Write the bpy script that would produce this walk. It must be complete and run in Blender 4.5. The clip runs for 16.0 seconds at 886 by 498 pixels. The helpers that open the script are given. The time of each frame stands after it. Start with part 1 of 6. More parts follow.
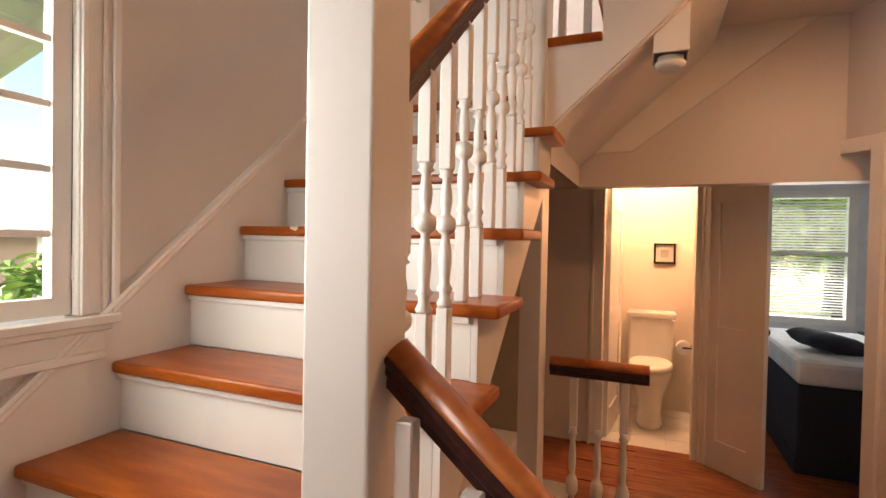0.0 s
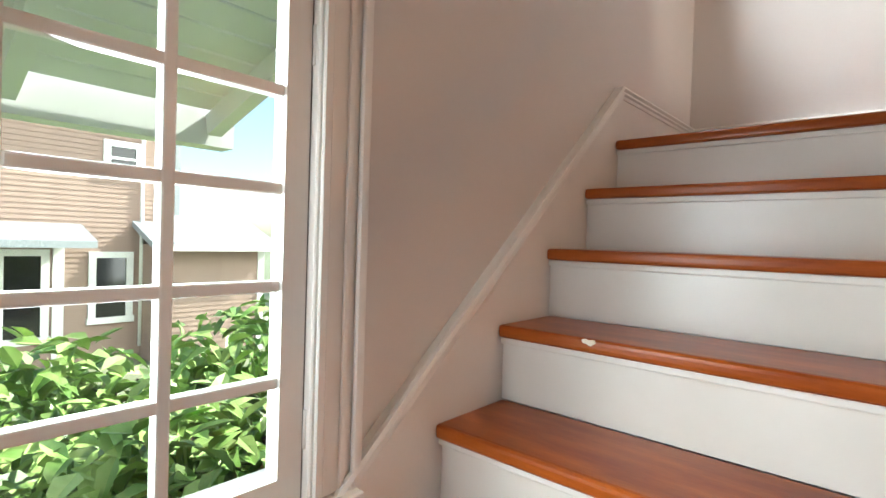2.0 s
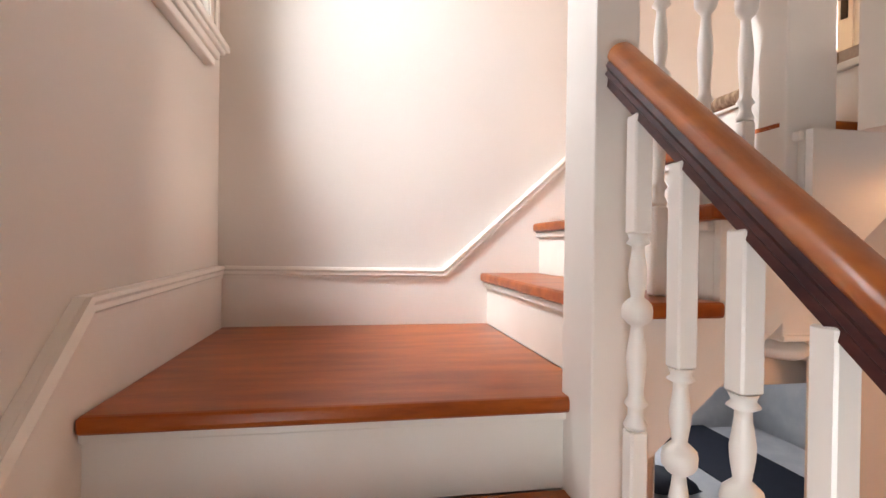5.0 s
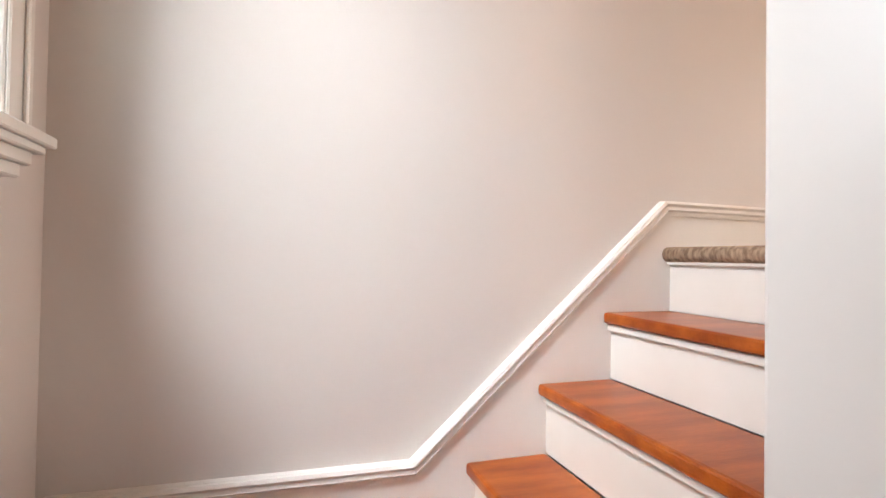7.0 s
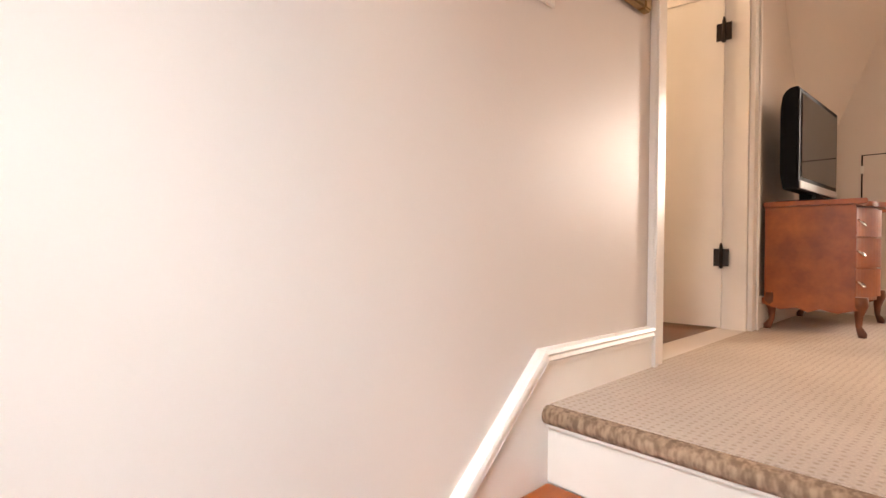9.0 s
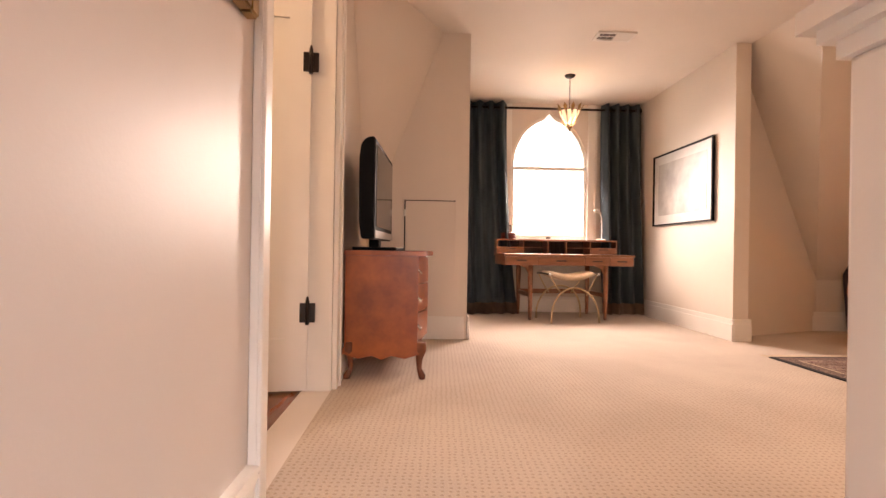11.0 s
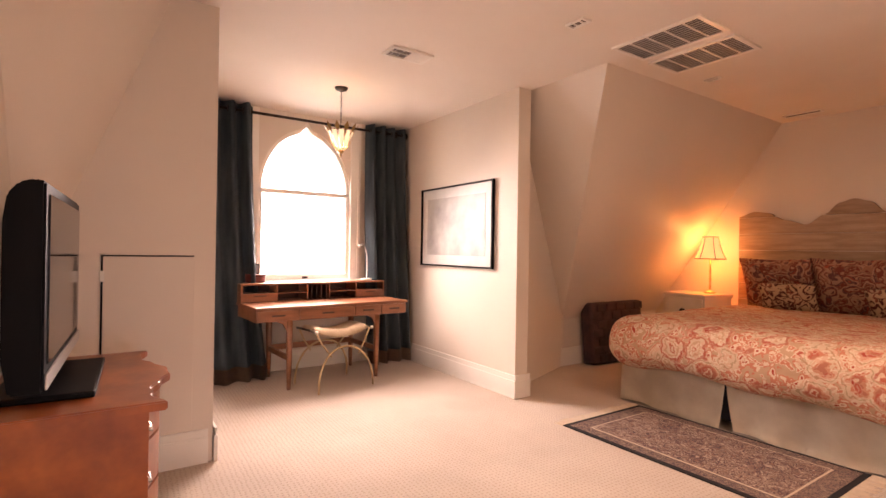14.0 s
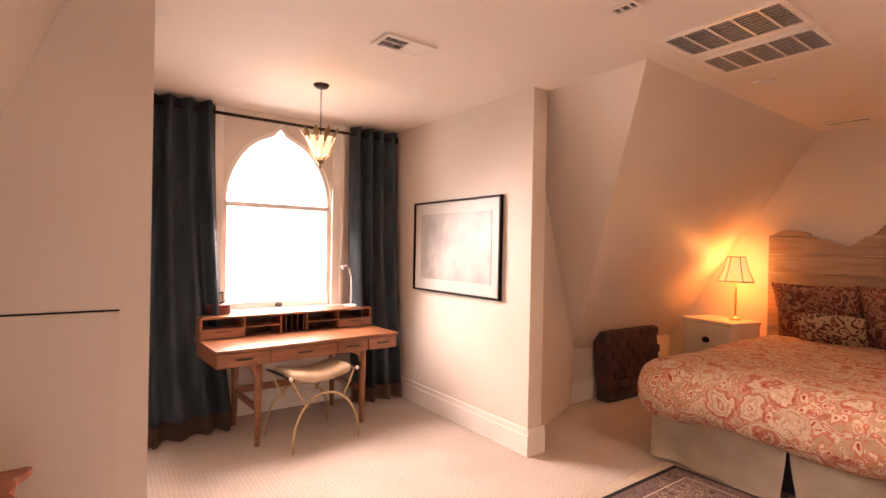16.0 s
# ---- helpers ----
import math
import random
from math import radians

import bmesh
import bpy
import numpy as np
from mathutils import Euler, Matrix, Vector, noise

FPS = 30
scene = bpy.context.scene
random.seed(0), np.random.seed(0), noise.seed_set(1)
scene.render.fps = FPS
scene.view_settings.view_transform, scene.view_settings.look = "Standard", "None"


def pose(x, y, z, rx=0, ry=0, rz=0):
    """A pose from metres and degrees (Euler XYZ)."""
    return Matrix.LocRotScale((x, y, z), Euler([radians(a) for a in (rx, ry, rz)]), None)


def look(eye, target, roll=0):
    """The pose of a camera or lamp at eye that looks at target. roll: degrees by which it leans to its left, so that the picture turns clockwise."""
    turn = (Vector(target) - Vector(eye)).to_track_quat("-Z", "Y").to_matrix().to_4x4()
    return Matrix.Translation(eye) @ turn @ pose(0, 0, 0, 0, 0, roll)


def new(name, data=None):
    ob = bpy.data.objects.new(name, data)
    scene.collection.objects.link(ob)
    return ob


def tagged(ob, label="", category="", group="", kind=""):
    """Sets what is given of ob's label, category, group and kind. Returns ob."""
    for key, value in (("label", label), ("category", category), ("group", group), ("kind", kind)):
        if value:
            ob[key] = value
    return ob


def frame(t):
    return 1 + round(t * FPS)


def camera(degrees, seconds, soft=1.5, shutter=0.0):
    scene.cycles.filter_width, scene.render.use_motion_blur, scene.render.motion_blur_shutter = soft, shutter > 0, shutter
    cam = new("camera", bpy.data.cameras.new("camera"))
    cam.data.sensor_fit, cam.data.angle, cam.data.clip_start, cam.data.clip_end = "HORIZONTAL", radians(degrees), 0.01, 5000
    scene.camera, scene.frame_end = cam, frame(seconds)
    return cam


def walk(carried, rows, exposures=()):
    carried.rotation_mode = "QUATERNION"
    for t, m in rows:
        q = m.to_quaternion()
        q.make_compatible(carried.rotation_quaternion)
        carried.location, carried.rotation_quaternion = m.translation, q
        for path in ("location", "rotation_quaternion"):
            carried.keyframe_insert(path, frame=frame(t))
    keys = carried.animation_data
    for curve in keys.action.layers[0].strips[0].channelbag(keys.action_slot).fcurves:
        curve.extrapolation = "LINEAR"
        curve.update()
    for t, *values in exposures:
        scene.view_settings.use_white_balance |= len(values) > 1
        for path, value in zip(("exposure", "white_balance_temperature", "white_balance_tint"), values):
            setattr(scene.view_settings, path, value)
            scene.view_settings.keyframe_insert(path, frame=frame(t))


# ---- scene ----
cam = camera(83.1, 16.0)

PATH = [
    (0, (1.405, -2.134, -0.638), (0.643, -0.285, -0.674), 1.1),
    (0.5, (1.283, -1.981, -0.605), (0.141, -0.338, -0.618), 0.8),
    (1, (1.041, -1.925, -0.551), (-0.316, -0.455, -0.596), 1.6),
    (1.5, (0.863, -1.871, -0.431), (-0.532, -0.439, -0.486), 1.3),
    (2, (0.744, -1.787, -0.387), (-0.572, -0.282, -0.42), 1.8),
    (2.5, (0.636, -1.638, -0.288), (-0.438, 0.049, -0.27), 1.7),
    (3, (0.541, -1.546, -0.217), (-0.236, 0.296, -0.154), 1.5),
    (3.5, (0.476, -1.46, -0.093), (0.047, 0.492, -0.013), 1.2),
    (3.7, (0.468, -1.417, -0.078), (0.176, 0.56, 0.011), 1.0),
    (5.8, (0.488, -0.677, 0.512), (1.014, 1.251, 0.453), 1.5),
    (6, (0.491, -0.626, 0.525), (1.035, 1.299, 0.543), 1.3),
    (6.5, (0.494, -0.5, 0.601), (1.044, 1.422, 0.663), 1.0),
    (7, (0.485, -0.313, 0.756), (1.09, 1.593, 0.79), 0.9),
    (7.5, (0.494, -0.144, 0.899), (1.198, 1.728, 0.867), 0.3),
    (8, (0.508, -0.041, 1.001), (1.264, 1.811, 0.991), 0.5),
    (8.5, (0.509, 0.103, 1.094), (1.475, 1.854, 1.069), 0.3),
    (9, (0.549, 0.228, 1.204), (1.929, 1.676, 1.198), 0.7),
    (9.5, (0.64, 0.321, 1.286), (2.355, 1.35, 1.264), 1.0),
    (10, (0.764, 0.405, 1.398), (2.66, 1.042, 1.378), 1.2),
    (10.2, (0.812, 0.44, 1.403), (2.744, 0.959, 1.387), 1.1),
    (12.3, (1.433, 0.716, 1.662), (3.215, -0.192, 1.671), 0.8),
    (12.5, (1.503, 0.724, 1.68), (3.263, -0.227, 1.684), 0.8),
    (13, (1.694, 0.746, 1.733), (3.408, -0.284, 1.737), 1.0),
    (13.5, (1.872, 0.745, 1.834), (3.549, -0.344, 1.829), 0.9),
    (14, (2.03, 0.702, 1.888), (3.686, -0.42, 1.893), 0.9),
    (14.5, (2.194, 0.706, 1.96), (3.844, -0.424, 1.958), 1.0),
    (15, (2.349, 0.667, 2.058), (3.989, -0.478, 2.057), 1.0),
    (15.5, (2.449, 0.564, 2.117), (4.076, -0.599, 2.111), 0.9),
    (16, (2.588, 0.454, 2.094), (4.205, -0.723, 2.088), 1.1),
]
walk(cam, [(t, look(eye, target, roll)) for t, eye, target, roll in PATH],
     [(0, 1.17, 7400, 16), (0.5, 1.02, 7100, 14), (1, 0.97, 6700, 13), (2, 1.16, 6200, 8), (3.5, 1.5, 7200, 20), (6, 1.17, 6400, 14), (7.5, 0.98, 6400, 15), (8.5, 0.98, 6600, 16), (9.3, 1.1, 7000, 20),
      (10, 0.98, 7300, 24), (12.5, 1.02, 7150, 32), (16, 1.02, 7200, 36)])

# ---- world, sun and lamps ----
world = bpy.data.worlds.new("sky")
scene.world = world
world.use_nodes = True
wn = world.node_tree.nodes
sky = wn.new("ShaderNodeTexSky")
sky.sky_type, sky.sun_disc = "NISHITA", False
sky.sun_elevation, sky.sun_rotation = radians(43), radians(20)
world.node_tree.links.new(sky.outputs[0], wn["Background"].inputs[0])
wn["Background"].inputs[1].default_value = 0.15
sun = new("sun", bpy.data.lights.new("sun", "SUN"))
sun.data.energy, sun.data.angle, sun.data.color = 5.0, radians(2), (1, 0.95, 0.86)
sun.matrix_world = look((5, 14, 14), (0, 0, 0))


def area_lamp(name, eye, target, w, h, energy, color):
    ob = new(name, bpy.data.lights.new(name, "AREA"))
    ob.data.shape, ob.data.size, ob.data.size_y = "RECTANGLE", w, h
    ob.data.energy, ob.data.color = energy, color
    ob.matrix_world = look(eye, target)
    return ob


def bulb(name, place, energy, color, size=0.05):
    ob = new(name, bpy.data.lights.new(name, "POINT"))
    ob.data.energy, ob.data.color, ob.data.shadow_soft_size = energy, color, size
    ob.location = place
    return ob


area_lamp("daylight_stair_window", (-0.012, -1.74, -0.4), (1, -1.15, -0.55), 0.85, 0.8, 10.5, (0.92, 0.97, 1.0)).data.spread = radians(150)
area_lamp("daylight_landing_window", (-0.11, 0.33, 1.5), (1.4, 0.1, 0.8), 0.34, 0.85, 4.5, (0.93, 0.97, 1.0)).data.spread = radians(130)
area_lamp("bright_sky_landing_window", (-0.92, 0.06, 2.95), (0.7, 0.985, 0.8), 0.95, 0.95, 30, (0.93, 0.97, 1.0)).data.spread = radians(95)
area_lamp("daylight_dormer_window", (6.5, -0.82, 2.25), (4.7, -0.75, 0.75), 0.8, 1.25, 38, (1.0, 0.88, 0.77)).data.spread = radians(125)
area_lamp("daylight_guest_window", (2.74, 3.46, -0.75), (2.6, 1.0, -1.4), 0.7, 1.1, 6, (0.9, 0.96, 1.0))
bulb("stair_ceiling_bulb", (1.05, 0.7, 2.5), 2.8, (1.0, 0.45, 0.16), 0.08)
# Unseen warm fill lamp added above the lower hall.
area_lamp("hall_fill_light", (2.3, -0.4, 0.52), (2.3, -0.4, -1), 0.3, 0.3, 8.5, (1.0, 0.5, 0.22))
bulb("powder_room_bulb", (1.4, 2.3, 0.3), 34, (1.0, 0.6, 0.36), 0.08)
bulb("chandelier_bulb", (5.61, -0.77, 2.7), 1.1, (1.0, 0.62, 0.3), 0.05)
bulb("bedside_bulb", (4.64, -4.26, 1.95), 4.6, (1.0, 0.38, 0.09), 0.04)
# Unseen fill lamp added to brighten the open bathroom door leaf.
bulb("bathroom_fill_light", (2.75, 2.1, 2.7), 14, (1.0, 0.75, 0.48), 0.08)
# Unseen fill lamp added overhead to brighten bed and carpet.
area_lamp("bedroom_fill_light", (2.4, -1.6, 3.085), (2.4, -1.6, 0), 0.16, 0.16, 13, (1.0, 0.72, 0.48))


# ---- materials ----
def mat(name, color, rough=0.6, metal=0.0, color2=None, scale=8.0, detail=4, bump=0.0, bscale=60.0, stretch=(1, 1, 1), fine=0.0, spec=0.5, random_tint=0.0, emit=0.0, coat=0.0):
    m = bpy.data.materials.new(name)
    m.use_nodes = True
    n, l = m.node_tree.nodes, m.node_tree.links
    b = n["Principled BSDF"]
    b.inputs["Roughness"].default_value, b.inputs["Metallic"].default_value = rough, metal
    b.inputs["Specular IOR Level"].default_value = spec
    b.inputs["Coat Weight"].default_value = coat
    b.inputs["Coat Roughness"].default_value = 0.15
    b.inputs["Base Color"].default_value = (*color, 1)
    co = n.new("ShaderNodeTexCoord")
    mp = n.new("ShaderNodeMapping")
    mp.inputs["Scale"].default_value = stretch
    l.new(co.outputs["Object"], mp.inputs[0])
    c2 = color2 or tuple(c * 0.88 for c in color)
    t1 = n.new("ShaderNodeTexNoise")
    t1.inputs["Scale"].default_value, t1.inputs["Detail"].default_value = scale, detail
    l.new(mp.outputs[0], t1.inputs["Vector"])
    rp = n.new("ShaderNodeValToRGB")
    rp.color_ramp.elements[0].position, rp.color_ramp.elements[1].position = 0.35, 0.68
    rp.color_ramp.elements[0].color, rp.color_ramp.elements[1].color = (*c2, 1), (*color, 1)
    l.new(t1.outputs["Fac"], rp.inputs[0])
    out = rp.outputs[0]
    t2 = n.new("ShaderNodeTexNoise")
    t2.inputs["Scale"].default_value, t2.inputs["Detail"].default_value = bscale, 3
    l.new(mp.outputs[0], t2.inputs["Vector"])
    if fine:
        mx = n.new("ShaderNodeMix")
        mx.data_type, mx.blend_type = "RGBA", "MULTIPLY"
        mx.inputs[0].default_value = fine
        l.new(out, mx.inputs["A"])
        l.new(t2.outputs["Fac"], mx.inputs["B"])
        out = mx.outputs["Result"]
    if random_tint:
        oi = n.new("ShaderNodeObjectInfo")
        hs = n.new("ShaderNodeHueSaturation")
        mr = n.new("ShaderNodeMapRange")
        mr.inputs[3].default_value, mr.inputs[4].default_value = 1 - random_tint, 1 + random_tint
        l.new(oi.outputs["Random"], mr.inputs[0])
        l.new(mr.outputs[0], hs.inputs["Value"])
        l.new(out, hs.inputs["Color"])
        out = hs.outputs[0]
    l.new(out, b.inputs["Base Color"])
    if bump:
        bp = n.new("ShaderNodeBump")
        bp.inputs["Strength"].default_value, bp.inputs["Distance"].default_value = bump, 0.004
        l.new(t2.outputs["Fac"], bp.inputs["Height"])
        l.new(bp.outputs[0], b.inputs["Normal"])
    if emit:
        b.inputs["Emission Color"].default_value = (*color, 1)
        b.inputs["Emission Strength"].default_value = emit
    return m


WALL = mat("wall_paint", (0.66, 0.61, 0.565), 0.42, color2=(0.63, 0.58, 0.535), scale=1.3, bump=0.06, bscale=140)
BEDWALL = mat("bedroom_paint", (0.70, 0.63, 0.55), 0.5, color2=(0.66, 0.59, 0.515), scale=1.1, bump=0.08, bscale=120)
CEIL = mat("ceiling_paint", (0.78, 0.72, 0.65), 0.7, color2=(0.74, 0.68, 0.61), scale=1.5, bump=0.08, bscale=110)
TRIM = mat("white_trim_paint", (0.80, 0.77, 0.72), 0.3, color2=(0.75, 0.72, 0.665), scale=3.0, bump=0.05, bscale=70)
RISER = mat("riser_paint", (0.78, 0.76, 0.70), 0.28, color2=(0.69, 0.66, 0.59), scale=2.2, bump=0.05, bscale=60)
TREAD = mat("tread_wood", (0.47, 0.115, 0.014), 0.3, color2=(0.27, 0.05, 0.007), scale=3.5, stretch=(1, 5, 5), bump=0.05, bscale=40, fine=0.3, coat=0.05, spec=0.25)
RAIL = mat("handrail_wood", (0.46, 0.14, 0.028), 0.34, color2=(0.33, 0.085, 0.018), scale=5, stretch=(6, 1, 6), bump=0.03, bscale=30, coat=0.15)
# Handrail undersides, a much darker brown than the rail tops.
RAILD = mat("handrail_underside_brown", (0.075, 0.022, 0.018), 0.45, color2=(0.035, 0.011, 0.012), scale=9, stretch=(6, 1, 6), spec=0.3)
FLOORW = mat("floor_wood", (0.28, 0.085, 0.028), 0.25, color2=(0.17, 0.045, 0.015), scale=4, stretch=(1, 8, 8), bump=0.08, bscale=30, random_tint=0.15, coat=0.2)
DRESSER = mat("dresser_wood", (0.47, 0.125, 0.024), 0.36, color2=(0.27, 0.062, 0.014), scale=4.5, stretch=(1.5, 1.5, 1.6), bump=0.05, bscale=30, fine=0.3, coat=0.3)
DRESSERD = mat("dresser_leg_wood", (0.2, 0.06, 0.02), 0.35, color2=(0.11, 0.03, 0.012), scale=12)
DESKW = mat("teak_wood", (0.35, 0.14, 0.065), 0.32, color2=(0.22, 0.08, 0.035), scale=4, stretch=(6, 1, 6), bump=0.05, bscale=30, fine=0.3, coat=0.2)
# Near-black brown puts the shade of the desk's recesses into the colour.
DESKD = mat("desk_recess_shade", (0.06, 0.025, 0.015), 0.5)
CURT = mat("curtain_velvet", (0.1, 0.135, 0.155), 0.6, color2=(0.06, 0.082, 0.1), scale=14, stretch=(1, 1, 0.15), bump=0.15, bscale=220, spec=0.2)
CURTHEM = mat("curtain_hem_fabric", (0.22, 0.15, 0.11), 0.9, scale=30)
IRON = mat("dark_bronze", (0.03, 0.022, 0.018), 0.4, 0.7, scale=20)
BRASS = mat("aged_gilt", (0.42, 0.27, 0.11), 0.35, 0.9, color2=(0.24, 0.15, 0.06), scale=25)
GOLD = mat("pale_gold_metal", (0.65, 0.5, 0.3), 0.3, 0.9, scale=20)
CHROME = mat("silvered_metal", (0.7, 0.66, 0.6), 0.22, 0.95, scale=20)
BLACKP = mat("black_plastic", (0.004, 0.004, 0.005), 0.5, scale=10, spec=0.1)
SCREEN = mat("dark_screen_glass", (0.008, 0.008, 0.01), 0.08, scale=3, spec=0.7)
GREYP = mat("silver_plastic", (0.45, 0.44, 0.43), 0.35, 0.3)
PORC = mat("white_porcelain", (0.82, 0.78, 0.72), 0.12, scale=4)
SKIRTF = mat("bedskirt_linen", (0.78, 0.69, 0.55), 0.9, color2=(0.66, 0.56, 0.43), scale=7, bump=0.3, bscale=260)
NAVY = mat("navy_cotton", (0.016, 0.022, 0.042), 0.85, scale=12, bump=0.2, bscale=200)
LINEN = mat("white_bed_linen", (0.74, 0.76, 0.8), 0.85, color2=(0.62, 0.65, 0.7), scale=6, bump=0.2, bscale=150)
SHADEM = mat("glowing_lampshade", (1.0, 0.6, 0.2), 0.8, emit=0.5)
GLOWG = mat("lit_glass_petal", (1.0, 0.82, 0.55), 0.3, emit=0.4)
CREAMP = mat("cream_furniture_paint", (0.74, 0.66, 0.52), 0.45, color2=(0.66, 0.58, 0.45), scale=5)
STOOLF = mat("cream_hide", (0.68, 0.54, 0.38), 0.9, color2=(0.55, 0.42, 0.28), scale=16, bump=0.4, bscale=190)
PAPER = mat("print_paper", (0.45, 0.42, 0.39), 0.35, color2=(0.27, 0.25, 0.23), scale=4.5, detail=6)
MATB = mat("picture_mat", (0.56, 0.54, 0.51), 0.4)
VENT = mat("vent_dark_filter", (0.14, 0.12, 0.105), 0.8, color2=(0.09, 0.075, 0.07), scale=30, bump=0.3, bscale=300)
TILE = mat("white_floor_tile", (0.72, 0.69, 0.64), 0.2, color2=(0.6, 0.57, 0.52), scale=5, random_tint=0.05)
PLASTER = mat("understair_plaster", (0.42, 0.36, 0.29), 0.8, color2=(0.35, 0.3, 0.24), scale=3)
SIDING = mat("beige_siding", (0.34, 0.24, 0.19), 0.8, color2=(0.29, 0.2, 0.16), scale=4)
EXTW = mat("exterior_white_paint", (0.8, 0.8, 0.77), 0.6, scale=4)
ROOFM = mat("grey_shingle", (0.34, 0.36, 0.37), 0.9, color2=(0.25, 0.27, 0.28), scale=30, bump=0.4, bscale=60)
LAWN = mat("lawn_grass", (0.25, 0.26, 0.16), 0.9, color2=(0.18, 0.2, 0.11), scale=9, bump=0.5, bscale=50)
LEAF = mat("shrub_leaf", (0.46, 0.56, 0.2), 0.45, color2=(0.16, 0.3, 0.06), scale=5, spec=0.5)
BARK = mat("bark", (0.09, 0.06, 0.04), 0.9, scale=14, bump=0.5)
BLIND = mat("white_blind_slat", (0.8, 0.82, 0.8), 0.6)
REDW = mat("red_lacquer_box", (0.16, 0.035, 0.03), 0.4)


def leaf_light(m):
    n, l = m.node_tree.nodes, m.node_tree.links
    b = n["Principled BSDF"]
    g = n.new("ShaderNodeNewGeometry")
    hs = n.new("ShaderNodeHueSaturation")
    mr = n.new("ShaderNodeMapRange")
    mr.inputs[3].default_value, mr.inputs[4].default_value = 0.6, 1.6
    l.new(g.outputs["Random Per Island"], mr.inputs[0])
    l.new(mr.outputs[0], hs.inputs["Value"])
    src = b.inputs["Base Color"].links[0].from_socket
    l.new(src, hs.inputs["Color"])
    l.new(hs.outputs[0], b.inputs["Base Color"])


leaf_light(LEAF)


def glass_mat():
    m = bpy.data.materials.new("window_glass")
    m.use_nodes = True
    n, l = m.node_tree.nodes, m.node_tree.links
    tr, gl, mx = n.new("ShaderNodeBsdfTransparent"), n.new("ShaderNodeBsdfGlossy"), n.new("ShaderNodeMixShader")
    tr.inputs[0].default_value = (0.94, 0.985, 0.96, 1)
    gl.inputs["Roughness"].default_value = 0.22
    mx.inputs[0].default_value = 0.012
    l.new(tr.outputs[0], mx.inputs[1])
    l.new(gl.outputs[0], mx.inputs[2])
    l.new(mx.outputs[0], n["Material Output"].inputs[0])
    return m


GLASS = glass_mat()


def carpet_mat():
    m = mat("loop_carpet", (0.68, 0.595, 0.51), 0.95, color2=(0.58, 0.5, 0.425), scale=1.8, spec=0.1)
    n, l = m.node_tree.nodes, m.node_tree.links
    b = n["Principled BSDF"]
    co = n.new("ShaderNodeTexCoord")
    src = b.inputs["Base Color"].links[0].from_socket
    # woven grid of small pin dots, about 3 cm apart
    mp = n.new("ShaderNodeMapping")
    mp.inputs["Rotation"].default_value = (0, 0, radians(2))
    l.new(co.outputs["Object"], mp.inputs[0])
    vo = n.new("ShaderNodeTexVoronoi")
    vo.inputs["Scale"].default_value, vo.inputs["Randomness"].default_value = 44, 0.3
    vo.voronoi_dimensions = "2D"
    l.new(mp.outputs[0], vo.inputs["Vector"])
    r = n.new("ShaderNodeValToRGB")
    r.color_ramp.elements[0].position, r.color_ramp.elements[1].position = 0.12, 0.3
    r.color_ramp.elements[0].color, r.color_ramp.elements[1].color = (0.5, 0.44, 0.38, 1), (1, 1, 1, 1)
    l.new(vo.outputs["Distance"], r.inputs[0])
    no = n.new("ShaderNodeTexNoise")
    no.inputs["Scale"].default_value, no.inputs["Detail"].default_value = 160, 3
    l.new(co.outputs["Object"], no.inputs["Vector"])
    m1, m2 = n.new("ShaderNodeMix"), n.new("ShaderNodeMix")
    for q, f in ((m1, 0.42), (m2, 0.35)):
        q.data_type, q.blend_type = "RGBA", "MULTIPLY"
        q.inputs[0].default_value = f
    l.new(src, m1.inputs["A"])
    l.new(r.outputs[0], m1.inputs["B"])
    l.new(m1.outputs["Result"], m2.inputs["A"])
    l.new(no.outputs["Fac"], m2.inputs["B"])
    l.new(m2.outputs["Result"], b.inputs["Base Color"])
    bp = n.new("ShaderNodeBump")
    bp.inputs["Strength"].default_value, bp.inputs["Distance"].default_value = 0.5, 0.006
    l.new(r.outputs[0], bp.inputs["Height"])
    l.new(bp.outputs[0], b.inputs["Normal"])
    return m


CARPET = carpet_mat()
NOSE = mat("carpet_edge", (0.42, 0.3, 0.2), 0.95, color2=(0.2, 0.13, 0.08), scale=80, detail=1, bump=0.9, bscale=120, stretch=(1, 1, 0.4))


